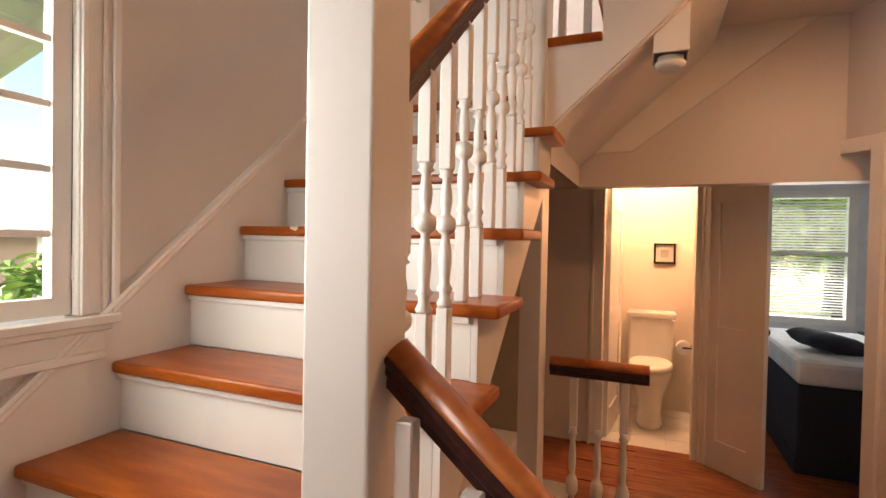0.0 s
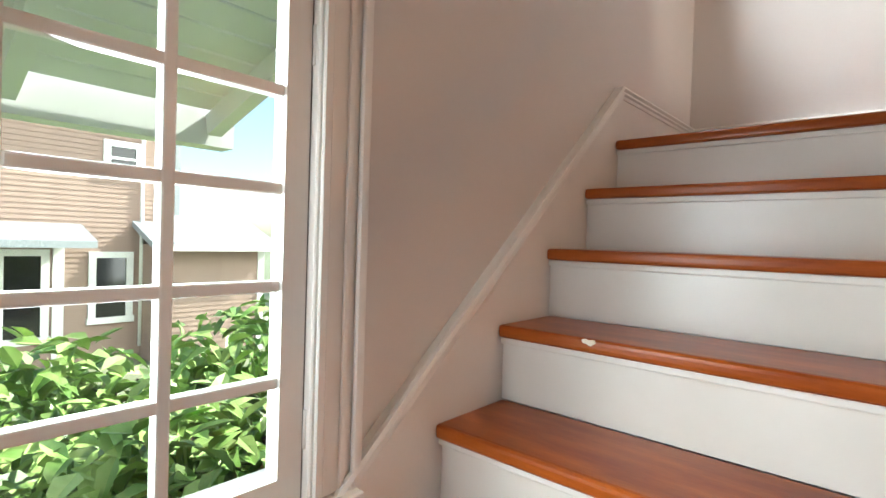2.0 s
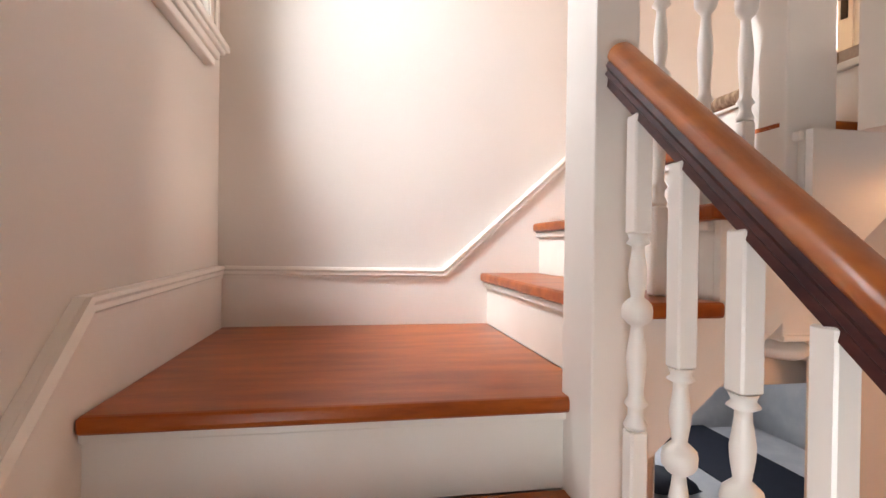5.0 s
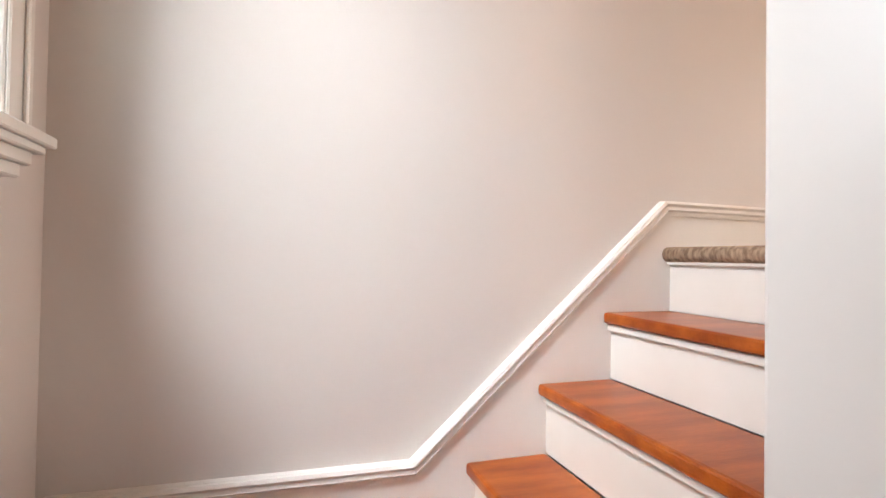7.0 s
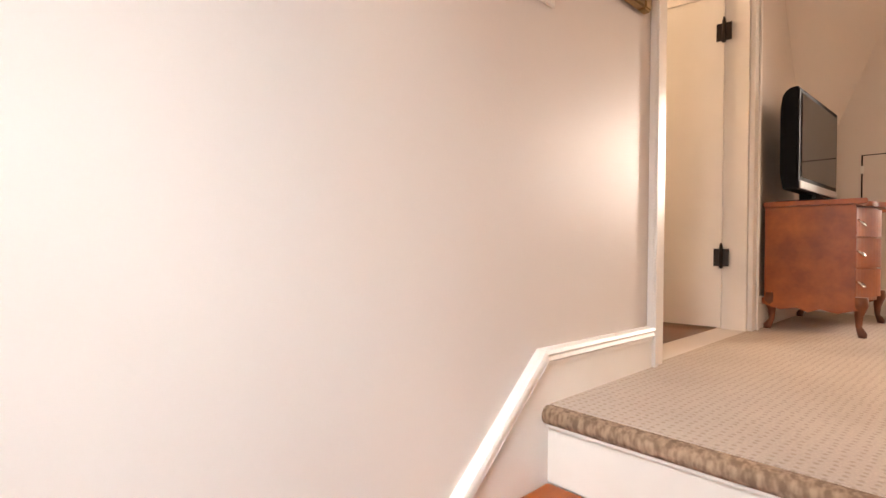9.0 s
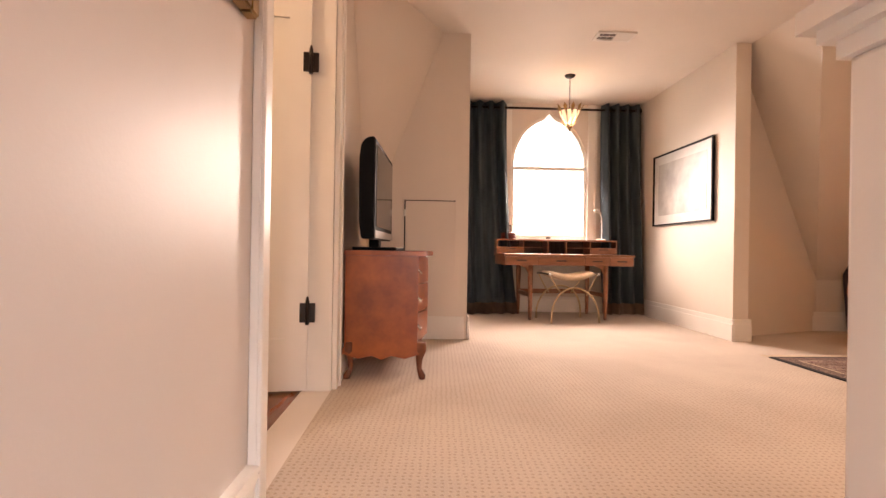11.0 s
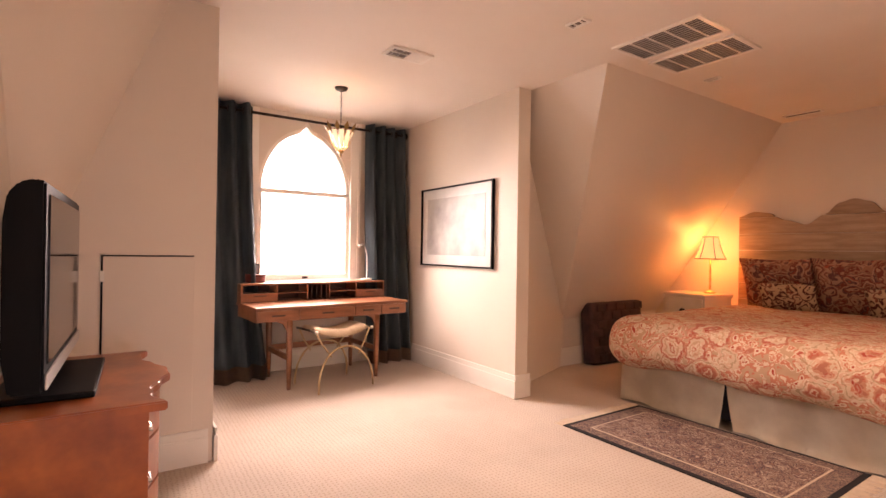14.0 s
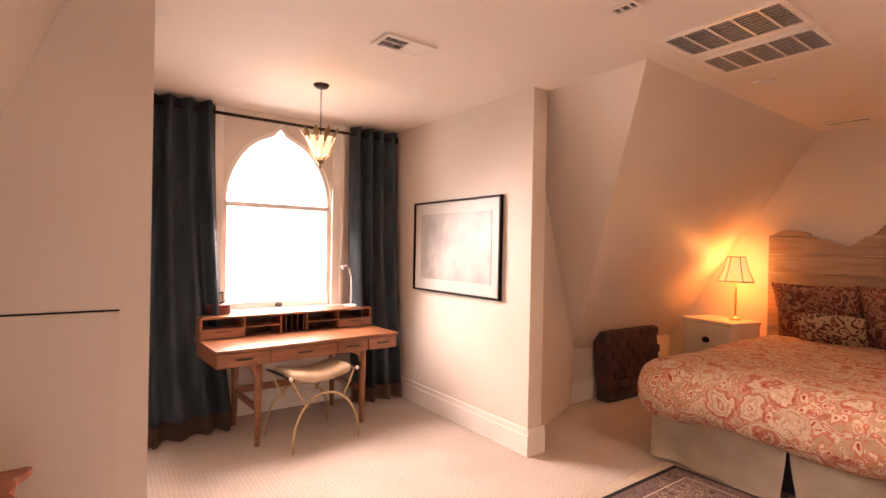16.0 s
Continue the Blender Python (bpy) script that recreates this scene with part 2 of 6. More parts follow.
def pattern_mat(name, stops, scale, ground, wave=6.0, rough=0.9):
    """Printed or woven cloth: rings and scrolls of warped cells in several dyes over a ground colour."""
    m = bpy.data.materials.new(name)
    m.use_nodes = True
    n, l = m.node_tree.nodes, m.node_tree.links
    b = n["Principled BSDF"]
    b.inputs["Roughness"].default_value, b.inputs["Specular IOR Level"].default_value = rough, 0.15
    co = n.new("ShaderNodeTexCoord")
    wz = n.new("ShaderNodeTexNoise")
    wz.inputs["Scale"].default_value = scale * 0.8
    l.new(co.outputs["Object"], wz.inputs["Vector"])
    ad = n.new("ShaderNodeMix")
    ad.data_type, ad.blend_type = "RGBA", "LINEAR_LIGHT"
    ad.inputs[0].default_value = 0.16
    l.new(co.outputs["Object"], ad.inputs["A"])
    l.new(wz.outputs["Color"], ad.inputs["B"])
    vo = n.new("ShaderNodeTexVoronoi")
    vo.inputs["Scale"].default_value, vo.inputs["Randomness"].default_value = scale, 0.75
    l.new(ad.outputs["Result"], vo.inputs["Vector"])
    mu = n.new("ShaderNodeMath")
    mu.operation = "MULTIPLY"
    mu.inputs[1].default_value = wave
    l.new(vo.outputs["Distance"], mu.inputs[0])
    fr = n.new("ShaderNodeMath")
    fr.operation = "FRACT"
    l.new(mu.outputs[0], fr.inputs[0])
    sep = n.new("ShaderNodeSeparateColor")
    l.new(vo.outputs["Color"], sep.inputs[0])
    md = n.new("ShaderNodeMath")
    md.operation = "MULTIPLY_ADD"
    md.inputs[1].default_value = 0.55
    l.new(fr.outputs[0], md.inputs[0])
    sc = n.new("ShaderNodeMath")
    sc.operation = "MULTIPLY"
    sc.inputs[1].default_value = 0.45
    l.new(sep.outputs[0], sc.inputs[0])
    l.new(sc.outputs[0], md.inputs[2])
    r = n.new("ShaderNodeValToRGB")
    r.color_ramp.interpolation = "CONSTANT"
    e = r.color_ramp.elements
    while len(e) < len(stops):
        e.new(0.5)
    for k, c in enumerate(stops):
        e[k].position, e[k].color = k / len(stops), (*c, 1)
    l.new(md.outputs[0], r.inputs[0])
    # small dashes scattered over the figures
    v2 = n.new("ShaderNodeTexVoronoi")
    v2.inputs["Scale"].default_value = scale * 5.5
    l.new(ad.outputs["Result"], v2.inputs["Vector"])
    r2 = n.new("ShaderNodeValToRGB")
    r2.color_ramp.elements[0].position, r2.color_ramp.elements[1].position = 0.26, 0.36
    r2.color_ramp.elements[0].color, r2.color_ramp.elements[1].color = (1, 1, 1, 1), (0, 0, 0, 1)
    l.new(v2.outputs["Distance"], r2.inputs[0])
    mx = n.new("ShaderNodeMix")
    mx.data_type = "RGBA"
    mq = n.new("ShaderNodeMath")
    mq.operation = "MULTIPLY"
    mq.inputs[1].default_value = 0.55
    l.new(r2.outputs[0], mq.inputs[0])
    l.new(mq.outputs[0], mx.inputs[0])
    l.new(r.outputs[0], mx.inputs["A"])
    mx.inputs["B"].default_value = (*ground, 1)
    l.new(mx.outputs["Result"], b.inputs["Base Color"])
    no = n.new("ShaderNodeTexNoise")
    no.inputs["Scale"].default_value = 180
    l.new(co.outputs["Object"], no.inputs["Vector"])
    bp = n.new("ShaderNodeBump")
    bp.inputs["Strength"].default_value, bp.inputs["Distance"].default_value = 0.25, 0.003
    l.new(no.outputs["Fac"], bp.inputs["Height"])
    l.new(bp.outputs[0], b.inputs["Normal"])
    return m




def paisley_mat():
    """Printed cotton: large heart-like medallions with cream outlines among small rosettes on a tan ground."""
    m = bpy.data.materials.new("printed_paisley")
    m.use_nodes = True
    n, l = m.node_tree.nodes, m.node_tree.links
    b = n["Principled BSDF"]
    b.inputs["Roughness"].default_value, b.inputs["Specular IOR Level"].default_value = 0.85, 0.2
    co = n.new("ShaderNodeTexCoord")
    wz = n.new("ShaderNodeTexNoise")
    wz.inputs["Scale"].default_value, wz.inputs["Detail"].default_value = 11, 3
    l.new(co.outputs["Object"], wz.inputs["Vector"])
    ad = n.new("ShaderNodeMix")
    ad.data_type, ad.blend_type = "RGBA", "LINEAR_LIGHT"
    ad.inputs[0].default_value = 0.07
    l.new(co.outputs["Object"], ad.inputs["A"])
    l.new(wz.outputs["Color"], ad.inputs["B"])

    def rosettes(scale, stops, rand):
        vo = n.new("ShaderNodeTexVoronoi")
        vo.inputs["Scale"].default_value, vo.inputs["Randomness"].default_value = scale, rand
        l.new(ad.outputs["Result"], vo.inputs["Vector"])
        sp = n.new("ShaderNodeSeparateColor")
        l.new(vo.outputs["Color"], sp.inputs[0])
        ramps = []
        for tone in stops:
            r = n.new("ShaderNodeValToRGB")
            r.color_ramp.interpolation = "CONSTANT"
            e = r.color_ramp.elements
            while len(e) < len(tone):
                e.new(0.5)
            for k, (p, c) in enumerate(tone):
                e[k].position, e[k].color = p * 1.5, (*c, 1)
            l.new(vo.outputs["Distance"], r.inputs[0])
            ramps.append(r)
        pick = n.new("ShaderNodeMath")
        pick.operation = "GREATER_THAN"
        pick.inputs[1].default_value = 0.5
        l.new(sp.outputs[0], pick.inputs[0])
        mx = n.new("ShaderNodeMix")
        mx.data_type = "RGBA"
        l.new(pick.outputs[0], mx.inputs[0])
        l.new(ramps[0].outputs[0], mx.inputs["A"])
        l.new(ramps[1].outputs[0], mx.inputs["B"])
        return vo, mx.outputs["Result"]

    cream, red, rose, tan, olive = (0.64, 0.51, 0.38), (0.38, 0.065, 0.04), (0.52, 0.2, 0.125), (0.47, 0.31, 0.2), (0.36, 0.28, 0.17)
    v1, big = rosettes(6.6, [[(0, red), (0.06, cream), (0.1, red), (0.19, rose), (0.23, cream), (0.29, olive), (0.32, cream), (0.4, tan), (0.43, cream)], [(0, olive), (0.06, cream), (0.1, red), (0.13, cream), (0.2, tan), (0.24, cream), (0.31, red), (0.36, rose), (0.39, cream)]], 0.85)
    v2, small = rosettes(23, [[(0, red), (0.16, cream), (0.3, rose), (0.42, tan)], [(0, cream), (0.12, rose), (0.28, cream), (0.36, tan)]], 0.9)
    gt = n.new("ShaderNodeMath")
    gt.operation = "GREATER_THAN"
    gt.inputs[1].default_value = 0.6
    l.new(v1.outputs["Distance"], gt.inputs[0])
    mx = n.new("ShaderNodeMix")
    mx.data_type = "RGBA"
    l.new(gt.outputs[0], mx.inputs[0])
    l.new(big, mx.inputs["A"])
    l.new(small, mx.inputs["B"])
    m2 = n.new("ShaderNodeMix")
    m2.data_type = "RGBA"
    m2.inputs[0].default_value = 0.38
    l.new(mx.outputs["Result"], m2.inputs["A"])
    l.new(small, m2.inputs["B"])
    l.new(m2.outputs["Result"], b.inputs["Base Color"])
    no = n.new("ShaderNodeTexNoise")
    no.inputs["Scale"].default_value = 14
    l.new(co.outputs["Object"], no.inputs["Vector"])
    bp = n.new("ShaderNodeBump")
    bp.inputs["Strength"].default_value, bp.inputs["Distance"].default_value = 0.5, 0.02
    l.new(no.outputs["Fac"], bp.inputs["Height"])
    l.new(bp.outputs[0], b.inputs["Normal"])
    return m


DUVET = paisley_mat()
PILLOWM = pattern_mat("dark_paisley_cotton", [(0.3, 0.07, 0.045), (0.12, 0.05, 0.05), (0.36, 0.21, 0.14), (0.17, 0.045, 0.035), (0.28, 0.14, 0.09)], 8, (0.36, 0.24, 0.16), 3.0)
SMALLP = pattern_mat("tan_medallion_cotton", [(0.4, 0.29, 0.18), (0.08, 0.03, 0.03), (0.42, 0.31, 0.2), (0.2, 0.07, 0.05)], 9, (0.45, 0.34, 0.22), 2.5)
RUGM = pattern_mat("persian_wool", [(0.07, 0.05, 0.055), (0.22, 0.13, 0.10), (0.10, 0.06, 0.06), (0.38, 0.3, 0.24), (0.11, 0.05, 0.05)], 15, (0.42, 0.35, 0.29), 3.0)
RUGB = mat("rug_black_border", (0.009, 0.008, 0.01), 0.95, scale=30)
RUGT = pattern_mat("persian_border_wool", [(0.2, 0.13, 0.11), (0.1, 0.07, 0.07), (0.3, 0.22, 0.17)], 22, (0.34, 0.27, 0.21), 2.0)
FRINGE = mat("cotton_fringe", (0.55, 0.45, 0.34), 0.95, scale=30)
CUSH = mat("brown_quilted_cloth", (0.06, 0.026, 0.026), 0.8, color2=(0.022, 0.012, 0.016), scale=9, random_tint=0.3)
HEADB = mat("limed_plank_wood", (0.50, 0.37, 0.26), 0.6, color2=(0.36, 0.25, 0.17), scale=4, stretch=(1, 8, 8), bump=0.15, bscale=25, fine=0.3, random_tint=0.12)


# ---- mesh helpers ----
def bbox(bm, x0, x1, y0, y1, z0, z1, m=None):
    vs = [bm.verts.new(p) for p in ((x0, y0, z0), (x1, y0, z0), (x1, y1, z0), (x0, y1, z0), (x0, y0, z1), (x1, y0, z1), (x1, y1, z1), (x0, y1, z1))]
    for f in ((0, 3, 2, 1), (4, 5, 6, 7), (0, 1, 5, 4), (1, 2, 6, 5), (2, 3, 7, 6), (3, 0, 4, 7)):
        bm.faces.new([vs[i] for i in f])
    if m is not None:
        bmesh.ops.transform(bm, matrix=m, verts=vs)
    return vs


def box(x0, x1, y0, y1, z0, z1, bevel=0.0, seg=2):
    bm = bmesh.new()
    bbox(bm, x0, x1, y0, y1, z0, z1)
    if bevel:
        bmesh.ops.bevel(bm, geom=bm.edges[:], offset=bevel, segments=seg, affect="EDGES", profile=0.6)
    return bm


def prism(points, axis, a, b, bevel=0.0):
    """A solid swept straight along one axis from a to b; points are its outline in the two other axes."""
    bm = bmesh.new()
    put = {"x": lambda p, s: (s, p[0], p[1]), "y": lambda p, s: (p[0], s, p[1]), "z": lambda p, s: (p[0], p[1], s)}[axis]
    v0, v1 = [bm.verts.new(put(p, a)) for p in points], [bm.verts.new(put(p, b)) for p in points]
    bm.faces.new(v0)
    bm.faces.new(v1[::-1])
    for i in range(len(points)):
        j = (i + 1) % len(points)
        bm.faces.new((v0[j], v0[i], v1[i], v1[j]))
    bmesh.ops.recalc_face_normals(bm, faces=bm.faces[:])
    if bevel:
        bmesh.ops.bevel(bm, geom=bm.edges[:], offset=bevel, segments=2, affect="EDGES")
    return bm


def sweep(profile, p0, p1, up=(0, 0, 1)):
    """A solid with the outline profile (sideways, up) from p0 to p1."""
    p0, p1 = Vector(p0), Vector(p1)
    d = (p1 - p0).normalized()
    side = d.cross(Vector(up)).normalized()
    top = side.cross(d).normalized()
    bm = bmesh.new()
    rings = [[bm.verts.new(p + side * a + top * b) for a, b in profile] for p in (p0, p1)]
    bm.faces.new(rings[0])
    bm.faces.new(rings[1][::-1])
    for i in range(len(profile)):
        j = (i + 1) % len(profile)
        bm.faces.new((rings[0][j], rings[0][i], rings[1][i], rings[1][j]))
    bmesh.ops.recalc_face_normals(bm, faces=bm.faces[:])
    return bm


def lathe(profile, seg=14, place=(0, 0, 0)):
    """A turned solid about z; profile is (radius, height) from the bottom up."""
    bm = bmesh.new()
    ox, oy, oz = place
    rings = [[bm.verts.new((ox + r * math.cos(2 * math.pi * k / seg), oy + r * math.sin(2 * math.pi * k / seg), oz + z)) for k in range(seg)] for r, z in profile]
    for a, b in zip(rings, rings[1:]):
        for k in range(seg):
            f = bm.faces.new((a[k], a[(k + 1) % seg], b[(k + 1) % seg], b[k]))
            f.smooth = True
    bm.faces.new(rings[0][::-1])
    bm.faces.new(rings[-1])
    return bm


def tube(points, r, seg=8):
    pts = [Vector(p) for p in points]
    bm = bmesh.new()
    rings = []
    for i, p in enumerate(pts):
        d = (pts[min(i + 1, len(pts) - 1)] - pts[max(i - 1, 0)]).normalized()
        u = d.cross(Vector((0, 0, 1)) if abs(d.z) < 0.9 else Vector((1, 0, 0))).normalized()
        w = d.cross(u)
        rings.append([bm.verts.new(p + (u * math.cos(2 * math.pi * k / seg) + w * math.sin(2 * math.pi * k / seg)) * r) for k in range(seg)])
    for a, b in zip(rings, rings[1:]):
        for k in range(seg):
            f = bm.faces.new((a[k], a[(k + 1) % seg], b[(k + 1) % seg], b[k]))
            f.smooth = True
    bm.faces.new(rings[0])
    bm.faces.new(rings[-1][::-1])
    bmesh.ops.recalc_face_normals(bm, faces=bm.faces[:])
    return bm


def join(*bms):
    out = bmesh.new()
    for b in bms:
        me = bpy.data.meshes.new("tmp")
        b.to_mesh(me)
        b.free()
        out.from_mesh(me)
        bpy.data.meshes.remove(me)
    return out


def mesh_ob(name, bm, material):
    me = bpy.data.meshes.new(name)
    bmesh.ops.recalc_face_normals(bm, faces=bm.faces[:])
    bm.to_mesh(me)
    bm.free()
    me.materials.append(material)
    return new(name, me)


def part(name, bm, material, parent, label=""):
    ob = mesh_ob(name, bm, material)
    ob.parent = parent
    return tagged(ob, label)


def thing(name, label, category, place=(0, 0, 0), group="", kind=""):
    ob = new(name)
    ob.location = place
    ob.empty_display_size = 0.1
    return tagged(ob, label, category, group, kind)


def struct(name, bm, material, label, category):
    return tagged(mesh_ob(name, bm, material), label, category, kind="structure")


def wall_with_holes(axis, a, b, u0, u1, z0, z1, holes):
    """A wall between a and b on its thin axis, from u0 to u1 and z0 to z1, with rectangular openings (u0, u1, z0, z1)."""
    us = sorted({u0, u1, *[h[0] for h in holes], *[h[1] for h in holes]})
    zs = sorted({z0, z1, *[h[2] for h in holes], *[h[3] for h in holes]})
    bm = bmesh.new()

    def solid(i, j):
        if not (0 <= i < len(us) - 1 and 0 <= j < len(zs) - 1):
            return False
        cu, cz = (us[i] + us[i + 1]) / 2, (zs[j] + zs[j + 1]) / 2
        return not any(h[0] < cu < h[1] and h[2] < cz < h[3] for h in holes)

    def p(t, u, z):
        return (t, u, z) if axis == "x" else (u, t, z)

    def quad(*c):
        bm.faces.new([bm.verts.new(q) for q in c])

    for i in range(len(us) - 1):
        for j in range(len(zs) - 1):
            if not solid(i, j):
                continue
            U, V, Z, W = us[i], us[i + 1], zs[j], zs[j + 1]
            for t in (a, b):
                quad(p(t, U, Z), p(t, V, Z), p(t, V, W), p(t, U, W))
            if not solid(i - 1, j):
                quad(p(a, U, Z), p(b, U, Z), p(b, U, W), p(a, U, W))
            if not solid(i + 1, j):
                quad(p(a, V, Z), p(b, V, Z), p(b, V, W), p(a, V, W))
            if not solid(i, j - 1):
                quad(p(a, U, Z), p(b, U, Z), p(b, V, Z), p(a, V, Z))
            if not solid(i, j + 1):
                quad(p(a, U, W), p(b, U, W), p(b, V, W), p(a, V, W))
    bmesh.ops.remove_doubles(bm, verts=bm.verts[:], dist=1e-5)
    return bm


def cushion(w, d, h, n=14, puff=0.5, seed=1):
    """A stuffed pillow lying flat: w along x, d along y, h thick at its middle."""
    bm = bmesh.new()
    grid = {}
    for s in (1, -1):
        for i in range(n + 1):
            for j in range(n + 1):
                u, v = 2 * i / n - 1, 2 * j / n - 1
                edge = max(0.0, (1 - u ** 4) * (1 - v ** 4)) ** puff
                if edge == 0 and s == -1:
                    grid[s, i, j] = grid[1, i, j]
                    continue
                pinch = 1 - 0.06 * (1 - abs(u)) * abs(v) - 0.06 * (1 - abs(v)) * abs(u)
                wr = 0.06 * h * noise.noise((u * 2.3 + seed, v * 2.3, s))
                grid[s, i, j] = bm.verts.new((u * w / 2 * pinch, v * d / 2 * pinch, s * (h / 2 * edge) + wr))
        for i in range(n):
            for j in range(n):
                q = [grid[s, i, j], grid[s, i + 1, j], grid[s, i + 1, j + 1], grid[s, i, j + 1]]
                f = bm.faces.new(q if s == 1 else q[::-1])
                f.smooth = True
    return bm


# ---- large structure: stairwell ----
UP, CEILZ, HALL, LAND0 = 0.8, 3.108, -2.18, -1.4
struct("wall_west", wall_with_holes("x", -0.2, -0.02, -2.75, 1.13, -2.4, 3.3, [(-2.225, -1.245, -0.87, 0.2), (0.14, 0.775, 1.02, 2.5)]), WALL, "warm grey painted stairwell wall with two windows", "wall")
struct("wall_north", wall_with_holes("y", 0.995, 1.13, -0.02, 3.52, -0.3, 3.3, [(2.345, 3.41, 0.8, 2.84)]), WALL, "smooth warm grey painted wall beside the upper stairs", "wall")
struct("wall_north_bedroom", box(3.523, 4.787, 0.995, 1.13, 0.5, 3.3), BEDWALL, "beige painted bedroom wall behind the dresser", "wall")
splay = bmesh.new()
s1, s2, s3, s4 = [splay.verts.new(p) for p in ((4.789, 0.44, CEILZ), (4.789, 0.994, 1.65), (3.8, 0.994, CEILZ), (4.789, 0.994, CEILZ))]
for f in ((s1, s2, s3), (s1, s3, s4), (s2, s4, s3), (s1, s4, s2)):
    splay.faces.new(f)
struct("corner_splay", splay, BEDWALL, "beige sloping corner under the roof", "wall")
struct("wall_south", join(box(-0.02, 3.6, -2.75, -2.6, -2.4, 0.55), box(-0.02, 1.6, -2.75, -2.6, 0.55, 3.3)), WALL, "warm grey painted wall behind the lower stairs", "wall")
HN = 1.85
struct("wall_hall_north", wall_with_holes("y", HN, HN + 0.12, -0.2, 1.8, -2.4, 0.62, [(1.09, 1.715, HALL, -0.165)]), WALL, "warm lit hall wall with the powder room doorway", "wall")
diagonal = wall_with_holes("y", 0.0, 0.1, 0.0, 2.0, -2.4, 0.55, [(0.09, 1.16, HALL, -0.165)])
bmesh.ops.transform(diagonal, matrix=pose(1.76, HN, 0, 0, 0, -57), verts=diagonal.verts[:])
struct("wall_hall_diagonal", diagonal, WALL, "warm lit slanting hall wall with the guest room doorway", "wall")
struct("wall_hall_return", box(2.9, 3.6, 0.15, 0.27, -2.4, 0.55), WALL, "plain warm grey wall of the lower hall", "wall")
struct("wall_hall_east", box(3.6, 3.72, -2.75, 1.52, -2.4, 0.62), WALL, "plain warm grey wall of the lower hall", "wall")
struct("wall_hall_link", box(-0.2, -0.02, 1.13, 1.97, -2.4, 0.62), WALL, "plain end wall of the lower hall", "wall")
struct("wall_stair_upper", box(1.48, 1.6, -2.6, -0.1, 0.55, CEILZ), BEDWALL, "plain wall between the stairwell and the bedroom", "wall")
struct("wall_bedroom_west", box(1.48, 1.6, -4.6, -2.75, 0.6, CEILZ), BEDWALL, "plain painted wall of the bedroom", "wall")
struct("wall_bedroom_south", box(1.48, 5.5, -4.6, -4.46, 0.6, 3.3), BEDWALL, "beige painted wall behind the bed", "wall")
struct("wall_east_left", box(4.79, 4.95, 0.232, 1.13, 0.6, 3.3), BEDWALL, "beige painted wall beside the dormer", "wall")
struct("dormer_cheek_left", box(4.952, 6.7, 0.23, 0.36, 0.6, 3.3), BEDWALL, "beige side wall of the dormer", "wall")
struct("dormer_cheek_right", box(4.79, 6.7, -1.95, -1.83, 0.6, 3.3), BEDWALL, "beige side wall of the dormer with a picture", "wall")
slope_e = prism([(5.35, 0.6), (5.35, 1.25), (4.1, CEILZ), (4.1, 3.3), (5.5, 3.3), (5.5, 0.6)], "y", -4.458, -1.953)
for v in slope_e.verts:
    if v.co.y > -2 and v.co.x > 5:
        v.co.y = -2.95
bmesh.ops.delete(slope_e, geom=[f for f in slope_e.faces if all(v.co.y > -3 for v in f.verts)], context="FACES_ONLY")
struct("wall_east_slope", slope_e, BEDWALL, "beige knee wall and steep roof slope", "wall")
gus = bmesh.new()
ga, gp, gc, gq = [gus.verts.new(p) for p in ((4.102, -1.952, CEILZ), (4.955, -1.952, CEILZ), (5.349, -2.95, 1.25), (4.955, -1.952, 1.25))]
gr, gs = gus.verts.new((4.955, -1.952, 0.8)), gus.verts.new((5.349, -2.95, 0.8))
for f in ((ga, gp, gc), (gp, gq, gc), (gq, gr, gs, gc)):
    gus.faces.new(f)
struct("dormer_gusset", gus, BEDWALL, "beige splayed corner where the dormer meets the slope", "wall")
struct("ceiling", box(-0.2, 6.7, -4.6, 1.13, CEILZ, 3.3), CEIL, "plain cream painted ceiling", "ceiling")
struct("hall_ceiling", box(1.66, 3.72, -2.75, 1.96, 0.55, 0.62), CEIL, "plain painted ceiling of the lower hall", "ceiling")
struct("hall_ceiling_link", box(-0.02, 1.658, 1.134, 1.86, 0.55, 0.62), CEIL, "plain painted ceiling strip of the lower hall", "ceiling")

# dormer window wall with a pointed arch opening
AC, AH = -0.82, 0.427
arch = [(AC - AH, 2.39)]
for k in range(1, 12):
    a = k / 12
    arch.append((AC - AH * math.cos(a * math.pi / 2), 2.39 + 0.575 * math.sin(a * math.pi / 2) + 0.05 * max(0.0, a - 0.75) ** 2 * 8))
arch.append((AC, 3.04))
arch += [(2 * AC - y, z) for y, z in arch[-2::-1]]
dw = prism([(-1.83, 3.107), (-1.83, 2.39)] + arch + [(0.23, 2.39), (0.23, 3.107)], "x", 6.52, 6.66)
dw = join(dw, box(6.52, 6.66, -1.83, AC - AH, 0.6, 2.39), box(6.52, 6.66, AC + AH, 0.23, 0.6, 2.39), box(6.52, 6.66, AC - AH, AC + AH, 0.6, 1.6))
struct("wall_dormer_window", dw, BEDWALL, "cream wall round a pointed arch window", "wall")

